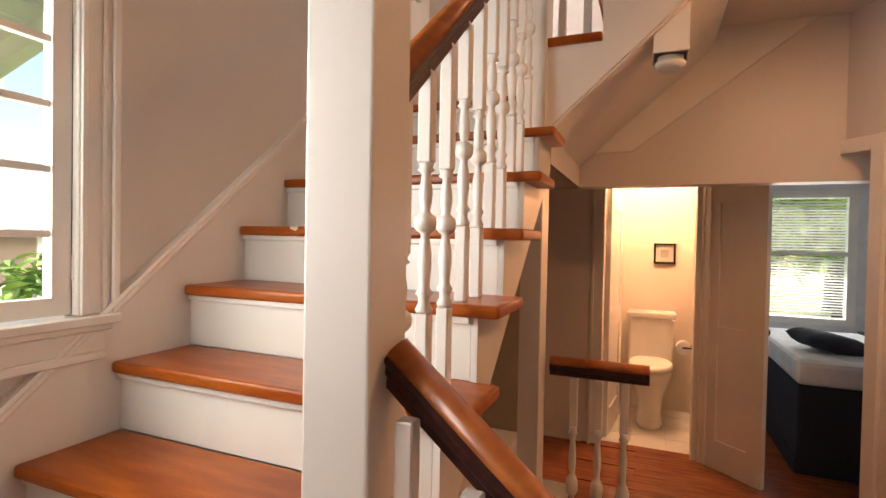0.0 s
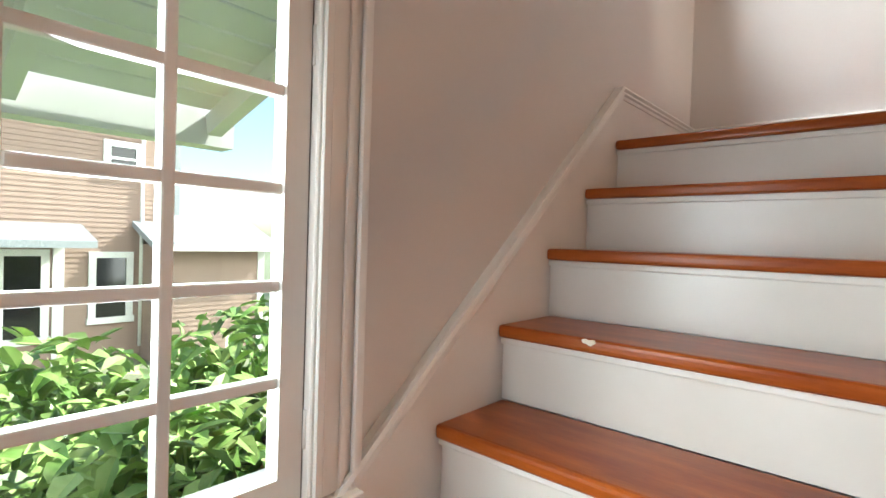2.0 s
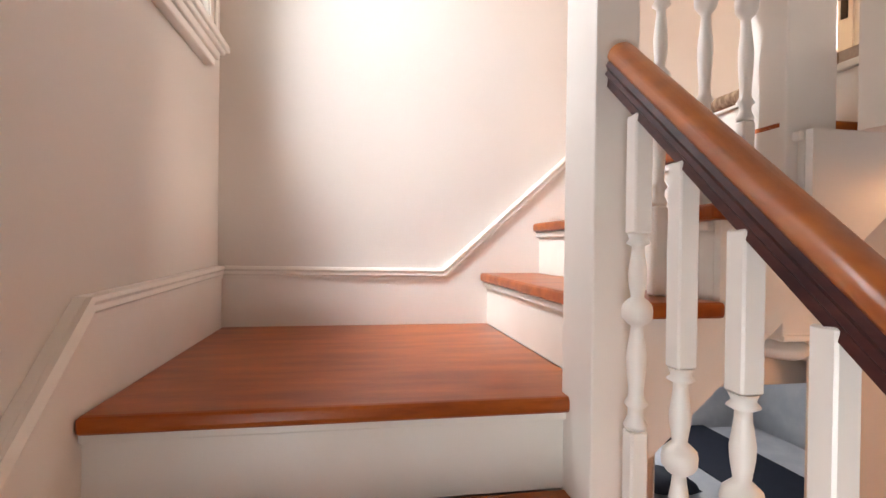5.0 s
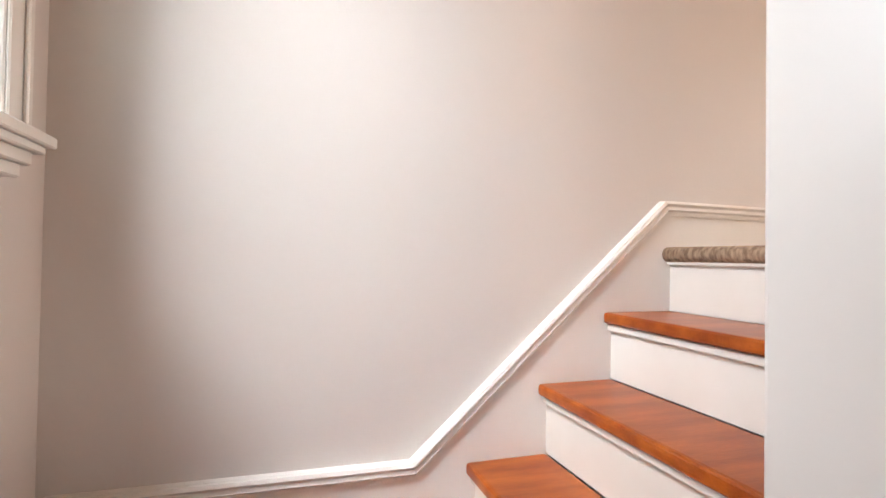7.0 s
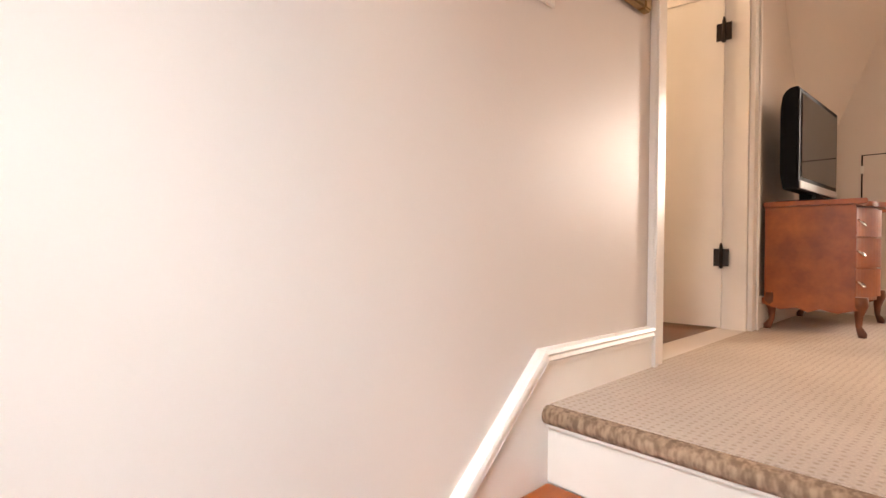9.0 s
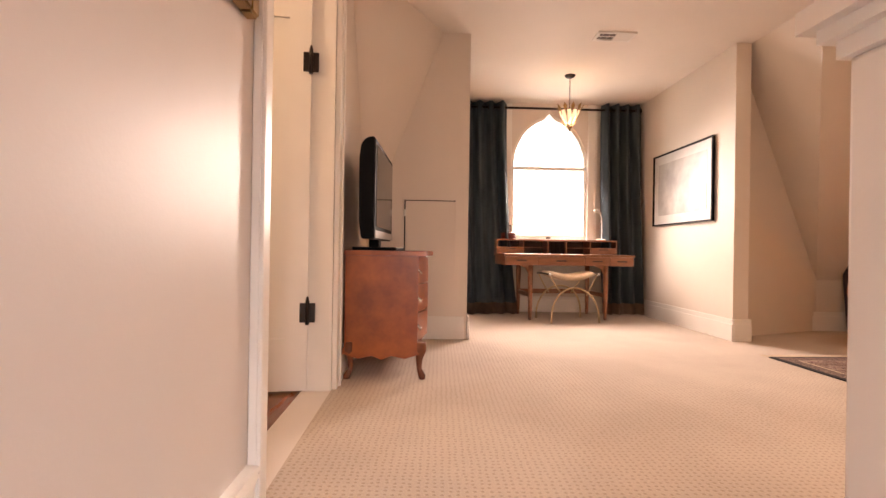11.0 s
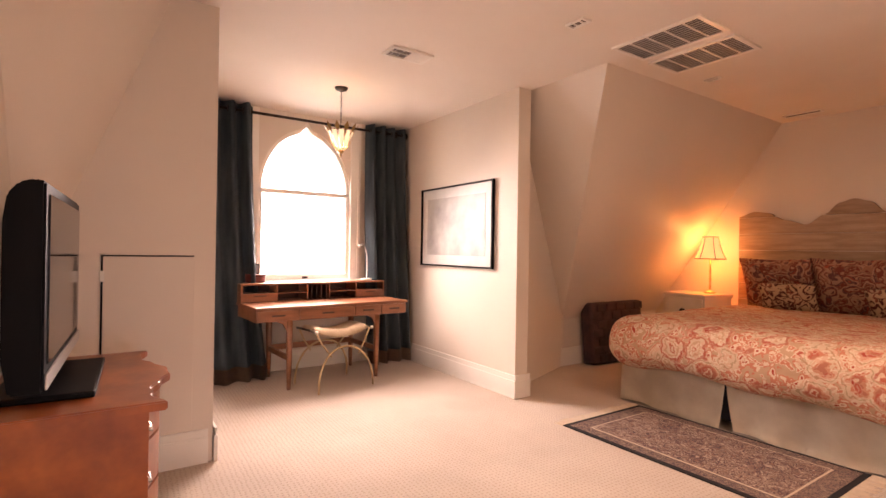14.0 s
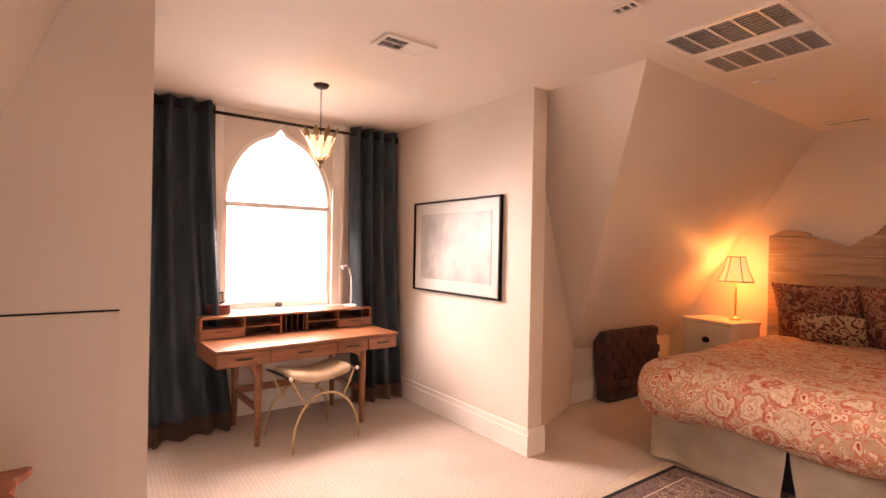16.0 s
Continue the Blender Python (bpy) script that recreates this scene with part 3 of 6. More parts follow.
carpet = thing("floor_carpet", "pale beige loop pile carpet with small dots", "carpet", kind="structure")
for section in (box(1.655, 4.79, -0.1, 0.995, 0.62, UP), box(1.6, 4.79, -4.46, -0.1, 0.62, UP), box(4.79, 6.52, -1.83, 0.23, 0.62, UP), box(4.79, 5.35, -4.46, -1.95, 0.62, UP), box(2.345, 3.41, 0.995, 1.1, 0.62, UP - 0.002)):
    part("carpet_section", section, CARPET, carpet)
struct("hall_floor", box(-0.2, 3.7, -2.75, 1.9, -2.4, HALL), FLOORW, "reddish polished wooden floor of the lower hall", "floor")
nose = lathe([(0.024, 0), (0.024, 0.875)], 14)
bmesh.ops.transform(nose, matrix=pose(1.64, 0.975, 0.776, 90, 0, 0), verts=nose.verts[:])
struct("carpet_nosing", join(nose, box(1.64, 1.658, 0.1, 0.975, 0.755, 0.798)), NOSE, "rolled carpet edge at the head of the stairs", "carpet")


def moulding(name, pts, up, material=TRIM, scale=1.0):
    """Skirting cap mould that follows a line of points, bent at each, standing out along up."""
    prof = [(-0.02, -0.046), (0.005, -0.046), (0.006, -0.034), (0.012, -0.028), (0.008, -0.018), (0.015, -0.01), (0.011, -0.001), (-0.02, -0.001)]
    out = Vector(up)
    bm = bmesh.new()
    rings = []
    pts = [Vector(p) for p in pts]
    for i, p in enumerate(pts):
        d0 = (p - pts[i - 1]).normalized() if i else (pts[1] - p).normalized()
        d1 = (pts[i + 1] - p).normalized() if i < len(pts) - 1 else d0
        t = (d0 + d1).normalized()
        top = out.cross(t)
        top = (top if top.z > 0 else -top).normalized() / max(0.5, t.dot(d0))
        rings.append([bm.verts.new(p + out * a * scale + top * b * scale) for a, b in prof])
    for a, b in zip(rings, rings[1:]):
        for k in range(len(prof)):
            bm.faces.new((a[k], a[(k + 1) % len(prof)], b[(k + 1) % len(prof)], b[k]))
    bm.faces.new(rings[0])
    bm.faces.new(rings[-1][::-1])
    return struct(name, bm, material, "white moulded cap of the stair skirting", "trim")


SA, SB = 0.2 / 0.237, 0.2 / 0.2165
zs = lambda y: 0.206 + SA * (y - 0.04)
struct("skirting_west", prism([(-2.6, zs(-2.6) - 0.75), (-2.6, zs(-2.6)), (0.04, 0.206), (0.975, 0.222), (0.975, -0.3), (0.04, -0.45)], "x", -0.02, 0.0), TRIM, "white skirting board climbing with the lower flight", "trim")
struct("skirting_north", prism([(0.0, -0.1), (0.0, 0.222), (0.815, 0.216), (1.62, 0.945), (2.258, 0.94), (2.258, 0.6), (1.3, -0.1)], "y", 0.975, 0.995), TRIM, "white skirting board climbing with the upper flight", "trim")
moulding("skirting_cap_west", [(0.0, -2.6, zs(-2.6)), (0.0, 0.04, 0.206), (0.0, 0.972, 0.222)], (1, 0, 0))
moulding("skirting_cap_north", [(0.003, 0.975, 0.222), (0.815, 0.975, 0.216), (1.62, 0.975, 0.945), (2.257, 0.975, 0.94)], (0, -1, 0))

# bedroom baseboards
BB = 0.17


def baseboard(name, x0, x1, y0, y1, z=UP, h=BB):
    wide = (x1 - x0) > (y1 - y0)
    a, b = (0, 0.006) if wide else (0.006, 0)
    struct(name, join(box(x0, x1, y0, y1, z, z + h - 0.04, 0.002), box(x0 + a, x1 - a, y0 + b, y1 - b, z + h - 0.0405, z + h - 0.014, 0.002), box(x0 + a / 2, x1 - a / 2, y0 + b / 2, y1 - b / 2, z + h - 0.0145, z + h, 0.003)), TRIM, "tall cream painted baseboard", "trim")


baseboard("baseboard", 3.52, 4.772, 0.975, 0.994)
baseboard("baseboard", 4.77, 4.789, 0.255, 0.974)
baseboard("baseboard", 4.77, 6.5, -1.829, -1.81)
baseboard("baseboard", 4.77, 4.789, -1.97, -1.83)
baseboard("baseboard", 5.33, 5.349, -4.44, -2.7)
baseboard("baseboard", 1.8, 5.33, -4.459, -4.44)
baseboard("baseboard", 4.77, 6.5, 0.21, 0.229)
baseboard("baseboard", 6.5, 6.519, -1.81, 0.21)

# ---- staircase ----
stairs = thing("staircase", "white painted staircase with reddish polished wooden treads", "staircase", kind="structure")


def tread_mesh(bm_x0, bm_x1, y0, y1):
    return box(bm_x0, bm_x1, y0, y1, -0.034, 0.0, 0.012, 3)


def share(name, source, parent, loc, rz=0):
    ob = new(name, source.data)
    ob.parent, ob.location, ob.rotation_euler = parent, loc, (0, 0, radians(rz))
    return ob


GA, GB = 0.237, 0.2165
first = part("tread", tread_mesh(0.0, 1.068, 0.0, GA + 0.03), TREAD, stairs, "reddish polished wooden tread")
first.location = (0, -GA, -0.2)
for k in range(2, 7):
    share("tread", first, stairs, (0, -GA * k, -0.2 * k))
part("landing", join(box(0.0, 1.0, 0.0, 0.975, -0.034, 0.0, 0.012, 3)), TREAD, stairs, "reddish wooden landing floor")
for k in range(0, 7):
    y, z = -GA * k + 0.03, -0.2 * k
    part("riser", join(box(0.0, 0.985, y, y + 0.018, z - 0.2, z - 0.034), box(0.0, 0.985, y - 0.014, y, z - 0.052, z - 0.034, 0.004)), RISER, stairs, "white painted riser")
for k in range(1, 5):
    x, z = 0.967 + GB * (k - 1), 0.2 * k
    if k < 4:
        part("tread", box(x, x + GB + 0.03, -0.07 if k < 3 else -0.005, 0.975, z - 0.034, z, 0.012, 3), TREAD, stairs, "reddish polished wooden tread")
    part("riser", join(box(x + 0.03, x + 0.048, -0.028, 0.975, z - 0.2, z - (0.034 if k < 4 else 0.045)), box(x + 0.016, x + 0.03, -0.028, 0.975, z - 0.056, z - 0.036, 0.004)), RISER, stairs, "white painted riser")
# a chip of bare filler in one worn nosing
chip = prism([(0.0, 0.0), (0.009, 0.004), (0.016, 0.001), (0.03, 0.003), (0.034, -0.004), (0.022, -0.012), (0.012, -0.008), (0.003, -0.006)], "y", -0.0015, 0.0015)
part("nosing_chip", chip, CREAMP, stairs, "chipped pale patch in the tread edge").location = (0.235, -0.7115, -0.604)
# lower landing and the flight below it
part("lower_landing", box(0.0, 1.0, -2.6, -1.39, LAND0 - 0.04, LAND0), TREAD, stairs, "reddish wooden lower landing")
for k in range(1, 4):
    x = 1.0 + 0.23 * (k - 1)
    part("tread", box(x - 0.01, x + 0.25, -2.6, -1.4, LAND0 - 0.2 * k - 0.034, LAND0 - 0.2 * k, 0.012, 3), TREAD, stairs)
for k in range(0, 4):
    x = 1.0 + 0.23 * k - 0.03
    part("riser", box(x - 0.018, x, -2.6, -1.4, LAND0 - 0.2 * k - 0.2, LAND0 - 0.2 * k - 0.034), RISER, stairs)
# outer stringers: stepped above, sloping below
pts = []
for k in range(0, 6):
    pts += [(-GA * k + 0.03, -0.2 * k - 0.034), (-GA * k + 0.03, -0.2 * (k + 1) - 0.034)]
pts += [(-1.4, -1.234), (-1.4, -1.55), (0.03, -0.335)]
part("outer_stringer", prism(pts, "x", 0.986, 1.004), TRIM, stairs, "white stringer board with stepped top")
pts = []
for k in range(1, 5):
    x, z = 0.967 + GB * (k - 1) + 0.03, 0.2 * k
    pts += [(x, z - 0.234), (x, z - 0.034)]
pts += [(1.67, 0.766), (1.67, 0.425), (0.997, -0.172)]
part("outer_stringer", prism(pts, "y", -0.048, -0.03), TRIM, stairs, "white stringer board with stepped top")
part("soffit", prism([(1.0, -0.18), (1.70, 0.44), (1.70, 0.48), (1.0, -0.14)], "y", -0.029, 0.994), TRIM, stairs, "white sloping underside")
part("soffit", prism([(0.0, -0.34), (-1.4, -1.53), (-1.4, -1.49), (0.0, -0.30)], "x", 0.0, 0.985), TRIM, stairs, "white sloping underside")
part("landing_fascia", join(box(0.0, 1.0, 0.05, 0.985, -0.3, -0.27), box(0.985, 1.003, 0.05, 0.985, -0.3, -0.03)), TRIM, stairs, "white boxed underside of the landing")


def newel(x0, y0, z0, z1, s=0.125, cap=True, sx=0.0):
    sx = sx or s
    q = thing("newel_post", "square white painted newel post with moulded cap", "newel post", (x0 + sx / 2, y0 + s / 2, z0), "newel posts", "")
    h = z1 - z0
    part("shaft", box(-sx / 2, sx / 2, -s / 2, s / 2, 0, h, 0.005), TRIM, q)
    if cap:
        c = bmesh.new()
        e, ex = s / 2, sx / 2
        for a, b, d in ((0.008, 0, 0.02), (0.02, 0.02, 0.035), (0.034, 0.035, 0.06), (0.022, 0.06, 0.075)):
            bbox(c, -ex - a, ex + a, -e - a, e + a, h + b, h + d)
        part("cap", c, TRIM, q)
    return q


newel(0.887, -1.47, LAND0, -0.17)
newel(0.912, -0.093, HALL, 1.25, 0.135, True, 0.088)
upper_newel = newel(1.4, -0.01, 0.105, 1.68, 0.14, True, 0.13)
drop = lathe([(0.012, -0.055), (0.04, -0.05), (0.056, -0.036), (0.058, -0.022), (0.046, -0.012), (0.05, 0.0)], 20)
part("drop", join(drop, box(-0.066, 0.066, -0.076, 0.076, 0.0, 0.014, 0.004)), TRIM, upper_newel, "rounded white drop under the post")
plinth = thing("post_plinth", "white boxed plinth round the foot of a post", "plinth", (0.979, -0.026, HALL))
part("box_base", join(box(-0.11, 0.11, -0.11, 0.11, 0, 0.44), box(-0.13, 0.13, -0.13, 0.13, 0.44, 0.48, 0.008)), TRIM, plinth)


def baluster_mesh(h, top):
    """A turned baluster of height h: square foot block, turned middle, square head block of length top."""
    q = 0.016
    m = h - top - 0.2
    prof = [(0.017, 0.2), (0.02, 0.208), (0.013, 0.222), (0.013, 0.235), (0.02, 0.243), (0.0125, 0.256)]
    z0, span = 0.256, m - 0.056
    for r, f in ((0.0125, 0.05), (0.016, 0.18), (0.0165, 0.26), (0.011, 0.38), (0.0095, 0.43), (0.019, 0.455), (0.0245, 0.48), (0.0255, 0.53), (0.0235, 0.565), (0.018, 0.585), (0.0105, 0.61), (0.0145, 0.70), (0.0155, 0.76), (0.0105, 0.88), (0.01, 0.92), (0.02, 0.94), (0.014, 0.965), (0.018, 1.0)):
        prof.append((r, z0 + span * f))
    bm = lathe(prof, 12)
    return join(bm, box(-q, q, -q, q, 0, 0.2, 0.004, 1), box(-q, q, -q, q, h - top, h, 0.003, 1))


RAILP = [(0.026 * math.cos(a * math.pi / 12), 0.04 + 0.022 * math.sin(a * math.pi / 12)) for a in range(13)] + [(-0.026, 0.034), (-0.022, 0.028), (0.022, 0.028), (0.026, 0.034)]
RAILU = [(-0.02, 0.0275), (0.02, 0.0275), (0.023, 0.018), (0.017, 0.01), (0.019, 0.002), (0.012, -0.004), (0.014, -0.016), (-0.014, -0.016), (-0.012, -0.004), (-0.019, 0.002), (-0.017, 0.01), (-0.023, 0.018)]


def handrail(parent, p0, p1):
    rail_bm = sweep(RAILP, p0, p1)
    for f in rail_bm.faces:
        f.smooth = len(f.verts) == 4
    r = part("handrail", rail_bm, RAIL, parent, "orange-brown polished handrail")
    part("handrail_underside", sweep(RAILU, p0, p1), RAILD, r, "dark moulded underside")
    return r


def railing(label):
    return thing("railing", label, "railing", group="stair railings")


ra = railing("white turned balusters under a reddish wooden handrail")
za = lambda y: 0.637 + SA * (y + 0.08)
handrail(ra, (0.948, -1.345, za(-1.345)), (0.948, -0.093, za(-0.093)))
shape = {}
for k in range(1, 7):
    for j, off in enumerate((0.055, 0.175)):
        y, z = -GA * k + off, -0.2 * k
        if y < -1.33:
            continue
        h = za(y) - 0.02 - z
        if j not in shape:
            shape[j] = part("baluster", baluster_mesh(h, 0.2 + 0.1 * j), TRIM, ra)
            shape[j].location = (0.948, y, z)
        else:
            share("baluster", shape[j], ra, (0.948, y, z))
rb = railing("white turned balusters beside the upper flight")
zb = lambda x: 1.03 + SB * (x - 0.967)
handrail(rb, (1.047, 0.03, zb(1.047)), (1.4, 0.055, zb(1.4)))
for k in range(1, 3):
    for j, off in enumerate((0.07, 0.175)):
        x, z = 0.967 + GB * (k - 1) + off, 0.2 * k
        if x > 1.37 or x < 1.03:
            continue
        ob = part("baluster", baluster_mesh(zb(x) - 0.02 - z, 0.2 + 0.1 * j), TRIM, rb)
        ob.location = (x, 0.06, z)
rc = railing("reddish handrail descending from the lower newel post")
zc = lambda x: -0.85 - 0.86 * (x - 1.0)
handrail(rc, (0.998, -1.4, zc(0.998)), (1.62, -1.4, zc(1.62)))
for k in range(1, 3):
    for off in (0.06, 0.17):
        x, z = 1.0 + 0.23 * (k - 1) + off, LAND0 - 0.2 * k
        ob = part("baluster", baluster_mesh(zc(x) - 0.02 - z, 0.15), TRIM, rc)
        ob.location = (x, -1.43, z)
rh = railing("dark reddish hall handrail on white turned balusters")
handrail(rh, (1.03, -0.005, -1.18), (1.42, -0.005, -1.18))
for x in (1.13, 1.23, 1.33):
    ob = part("baluster", baluster_mesh(0.98, 0.2), TRIM, rh)
    ob.location = (x, -0.005, HALL)
hp = thing("newel_post", "round-topped reddish wooden newel post", "newel post", (1.42, -0.06, HALL), "newel posts")
part("shaft", lathe([(0.08, 0), (0.08, 0.03), (0.07, 0.05), (0.07, 0.33), (0.077, 0.35), (0.073, 0.38), (0.048, 0.405), (0.01, 0.415)], 18), RAIL, hp)
rd = railing("low dark handrail beside the way down")
handrail(rd, (1.175, -0.423, -1.745), (1.425, -0.468, -1.635))
for x in (1.22, 1.32, 1.4):
    ob = part("baluster", baluster_mesh(0.44 + (x - 1.2) * 0.42, 0.04), TRIM, rd)
    ob.location = (x, -0.44, HALL)
newel(1.43, -0.52, HALL, -1.58, 0.1)


# ---- windows ----
def sash_window(name, label, x0, x1, y0, y1, z0, z1, cols, rows, frame_w, mw=0.018, hinged=False):
    """A window in a wall that faces along x, its light spanning y0..y1 and z0..z1."""
    w = thing(name, label, "window", ((x0 + x1) / 2, (y0 + y1) / 2, z0), kind="structure")
    ox, oy, oz = w.location
    f = bmesh.new()
    bbox(f, x0, x1, y0 - frame_w, y0, z0 - frame_w, z1 + frame_w)
    bbox(f, x0, x1, y1, y1 + frame_w, z0 - frame_w, z1 + frame_w)
    bbox(f, x0, x1, y0, y1, z0 - frame_w, z0)
    bbox(f, x0, x1, y0, y1, z1, z1 + frame_w)
    bmesh.ops.translate(f, vec=(-ox, -oy, -oz), verts=f.verts[:])
    part("sash_frame", f, TRIM, w)
    c = (x0 + x1) / 2
    for i in range(1, cols):
        y = y0 + (y1 - y0) * i / cols
        b = box(c - 0.014, c + 0.014, y - mw / 2, y + mw / 2, z0, z1, 0.004)
        bmesh.ops.translate(b, vec=(-ox, -oy, -oz), verts=b.verts[:])
        part("muntin", b, TRIM, w)
    for i in range(1, rows):
        z = z0 + (z1 - z0) * i / rows
        b = box(c - 0.013, c + 0.013, y0, y1, z - mw / 2, z + mw / 2, 0.004)
        bmesh.ops.translate(b, vec=(-ox, -oy, -oz), verts=b.verts[:])
        part("muntin", b, TRIM, w)
    pane = None
    for i in range(cols):
        for k in range(rows):
            a, b = y0 + (y1 - y0) * i / cols - oy, z0 + (z1 - z0) * k / rows - oz
            if pane is None:
                pane = part("pane", box(c - ox - 0.003, c - ox + 0.003, 0, (y1 - y0) / cols, 0, (z1 - z0) / rows), GLASS, w)
                pane.location = (0, a, b)
                pane.visible_shadow = False
            else:
                share("pane", pane, w, (0, a, b)).visible_shadow = False
    return w


wr = sash_window("window_1", "white painted casement sash with small panes", -0.06, -0.022, -1.69, -1.325, -0.808, 0.027, 2, 5, 0.048, 0.02)
wl = sash_window("window_2", "white painted casement sash with small panes", -0.06, -0.022, -2.15, -1.785, -0.808, 0.027, 2, 5, 0.048, 0.02)


def casing(name, boxes, label="white moulded window casing"):
    q = thing(name, label, "trim", kind="structure")
    for b in boxes:
        part("board", box(*b, 0.003, 1), TRIM, q)
    return q


casing("casing", [(-0.08, -0.026, -1.2768, -1.247, -0.868, 0.198), (-0.08, -0.026, -2.223, -2.2, -0.868, 0.198), (-0.08, -0.026, -2.2, -1.275, 0.078, 0.198)], "white window frame lining")
casing("casing", [(-0.0255, 0.0, -1.2762, -1.165, -0.86, 0.2), (0.0, 0.008, -1.27, -1.25, -0.86, 0.2), (0.0, 0.006, -1.215, -1.2, -0.86, 0.2), (0.0, 0.012, -1.187, -1.165, -0.86, 0.2), (-0.02, 0.0, -2.32, -2.2, -0.86, 0.2), (-0.02, 0.0, -2.32, -1.165, 0.1, 0.2), (0.0, 0.012, -2.32, -1.165, 0.178, 0.2)])
casing("window_sill", [(-0.06, 0.03, -2.36, -1.172, -0.887, -0.862), (-0.02, 0.018, -2.33, -1.19, -0.905, -0.887), (-0.02, 0.01, -2.31, -1.205, -0.962, -0.905), (-0.02, 0.016, -2.31, -1.205, -0.985, -0.962)], "white moulded window stool and apron")
# Thin solid strips, coloured dark for the shade in the sash gaps.
struct("meeting_shade_strip", box(-0.05, -0.0205, -1.7405, -1.7345, -0.856, 0.076), BLACKP, "black strip for the shade between the casement sashes", "trim")
struct("sash_shade_strip", box(-0.0235, -0.0212, -1.2785, -1.2763, -0.855, 0.076), VENT, "dark strip for the shade beside the casement sash", "trim")
lock = thing("window_latch", "dark bronze casement latch plate", "latch", (-0.02, -1.733, -0.278))
part("plate", box(0.0, 0.012, -0.034, 0.034, -0.024, 0.024, 0.003), IRON, lock)
part("bolt", box(0.012, 0.022, -0.022, 0.028, -0.01, 0.01, 0.004), IRON, lock)
for z in (-0.05, -0.73):
    part("hinge", lathe([(0.006, -0.035), (0.006, 0.035)], 8, (0.024, 0.234, z + 0.808)), TRIM, wr, "white painted hinge")

w2 = sash_window("window_3", "white landing window above the skirting", -0.1, -0.06, 0.2, 0.715, 1.08, 2.44, 1, 2, 0.055, 0.035)
casing("casing", [(-0.02, 0.0, 0.775, 0.862, 0.985, 2.6), (0.0, 0.01, 0.842, 0.862, 0.985, 2.6), (0.0, 0.007, 0.778, 0.79, 0.985, 2.6), (-0.02, 0.0, 0.04, 0.14, 0.985, 2.6), (-0.02, 0.0, 0.04, 0.862, 2.5, 2.6)])
casing("window_sill", [(-0.1, 0.042, 0.02, 0.89, 0.962, 0.985), (-0.02, 0.032, 0.03, 0.865, 0.945, 0.962), (-0.02, 0.022, 0.04, 0.835, 0.918, 0.945), (-0.02, 0.012, 0.05, 0.815, 0.892, 0.918)], "white moulded sill of the landing window")


# ---- doors ----
def frame_round(name, axis, t0, t1, u0, u1, z0, z1, w, label):
    """Door or window casing: two uprights and a head, t0..t1 thick, round the opening u0..u1, z0..z1."""
    rows = [(u0 - w, u0, z0, z1 + w), (u1, u1 + w, z0, z1 + w), (u0, u1, z1, z1 + w)]
    rows += [(u0 - w, u0 - w + 0.022, z0, z1 + w), (u1 + w - 0.022, u1 + w, z0, z1 + w)]
    q = thing(name, label, "trim", kind="structure")
    for k, (a, b, c, d) in enumerate(rows):
        s0, s1 = (t0, t1) if k < 3 else (t0 - 0.01, t0)
        part("board", box(*((a, b, s0, s1, c, d) if axis == "y" else (s0, s1, a, b, c, d)), 0.002, 1), TRIM, q)
    return q


frame_round("casing", "y", 0.972, 0.994, 2.345, 3.41, 0.8, 2.84, 0.085, "cream moulded casing of the bathroom doorway")
struct("door_jamb", join(box(2.345, 2.365, 0.995, 1.13, 0.8, 2.84), box(3.39, 3.41, 0.995, 1.13, 0.8, 2.84), box(2.365, 3.39, 0.995, 1.13, 2.82, 2.84)), TRIM, "cream door lining", "trim")


def panel_door(name, label, w, h, place, rz, hinge_zs, handle=True, panels=((0.24, 0.94), (1.06, 1.78))):
    d = thing(name, label, "door", place, kind="structure")
    d.rotation_euler = (0, 0, radians(rz))
    bm = bmesh.new()
    bbox(bm, 0, 0.1, -0.02, 0.02, 0, h)
    bbox(bm, w - 0.1, w, -0.02, 0.02, 0, h)
    last = 0.0
    for a, b in panels:
        bbox(bm, 0.1, w - 0.1, -0.02, 0.02, last, a)
        bbox(bm, 0.1, w - 0.1, -0.008, 0.008, a, b)
        last = b
    bbox(bm, 0.1, w - 0.1, -0.02, 0.02, last, h)
    part("leaf", bm, TRIM, d)
    for z in hinge_zs:
        part("hinge", join(lathe([(0.009, -0.055), (0.009, 0.055), (0.004, 0.075)], 8, (0, 0.028, z)), box(-0.001, 0.035, 0.0205, 0.0235, z - 0.045, z + 0.045), box(-0.035, 0.0, 0.0205, 0.0235, z - 0.045, z + 0.045)), IRON, d, "dark bronze hinge")
    if handle:
        knob = lathe([(0.012, 0), (0.01, 0.03), (0.024, 0.045), (0.027, 0.06), (0.018, 0.075)], 12)
        bmesh.ops.transform(knob, matrix=Matrix.Translation((w - 0.055, 0.024, 0.98)) @ Matrix.Rotation(radians(-90), 4, "X"), verts=knob.verts[:])
        k = part("handle", join(box(w - 0.075, w - 0.035, 0.02, 0.026, 0.86, 1.06, 0.003), knob), IRON, d, "dark bronze knob and plate")
    return d


panel_door("door_1", "open cream panelled bathroom door", 0.5, 2.0, (3.38, 1.105, 0.81), 98, (0.36, 1.52), panels=((0.24, 1.72),))
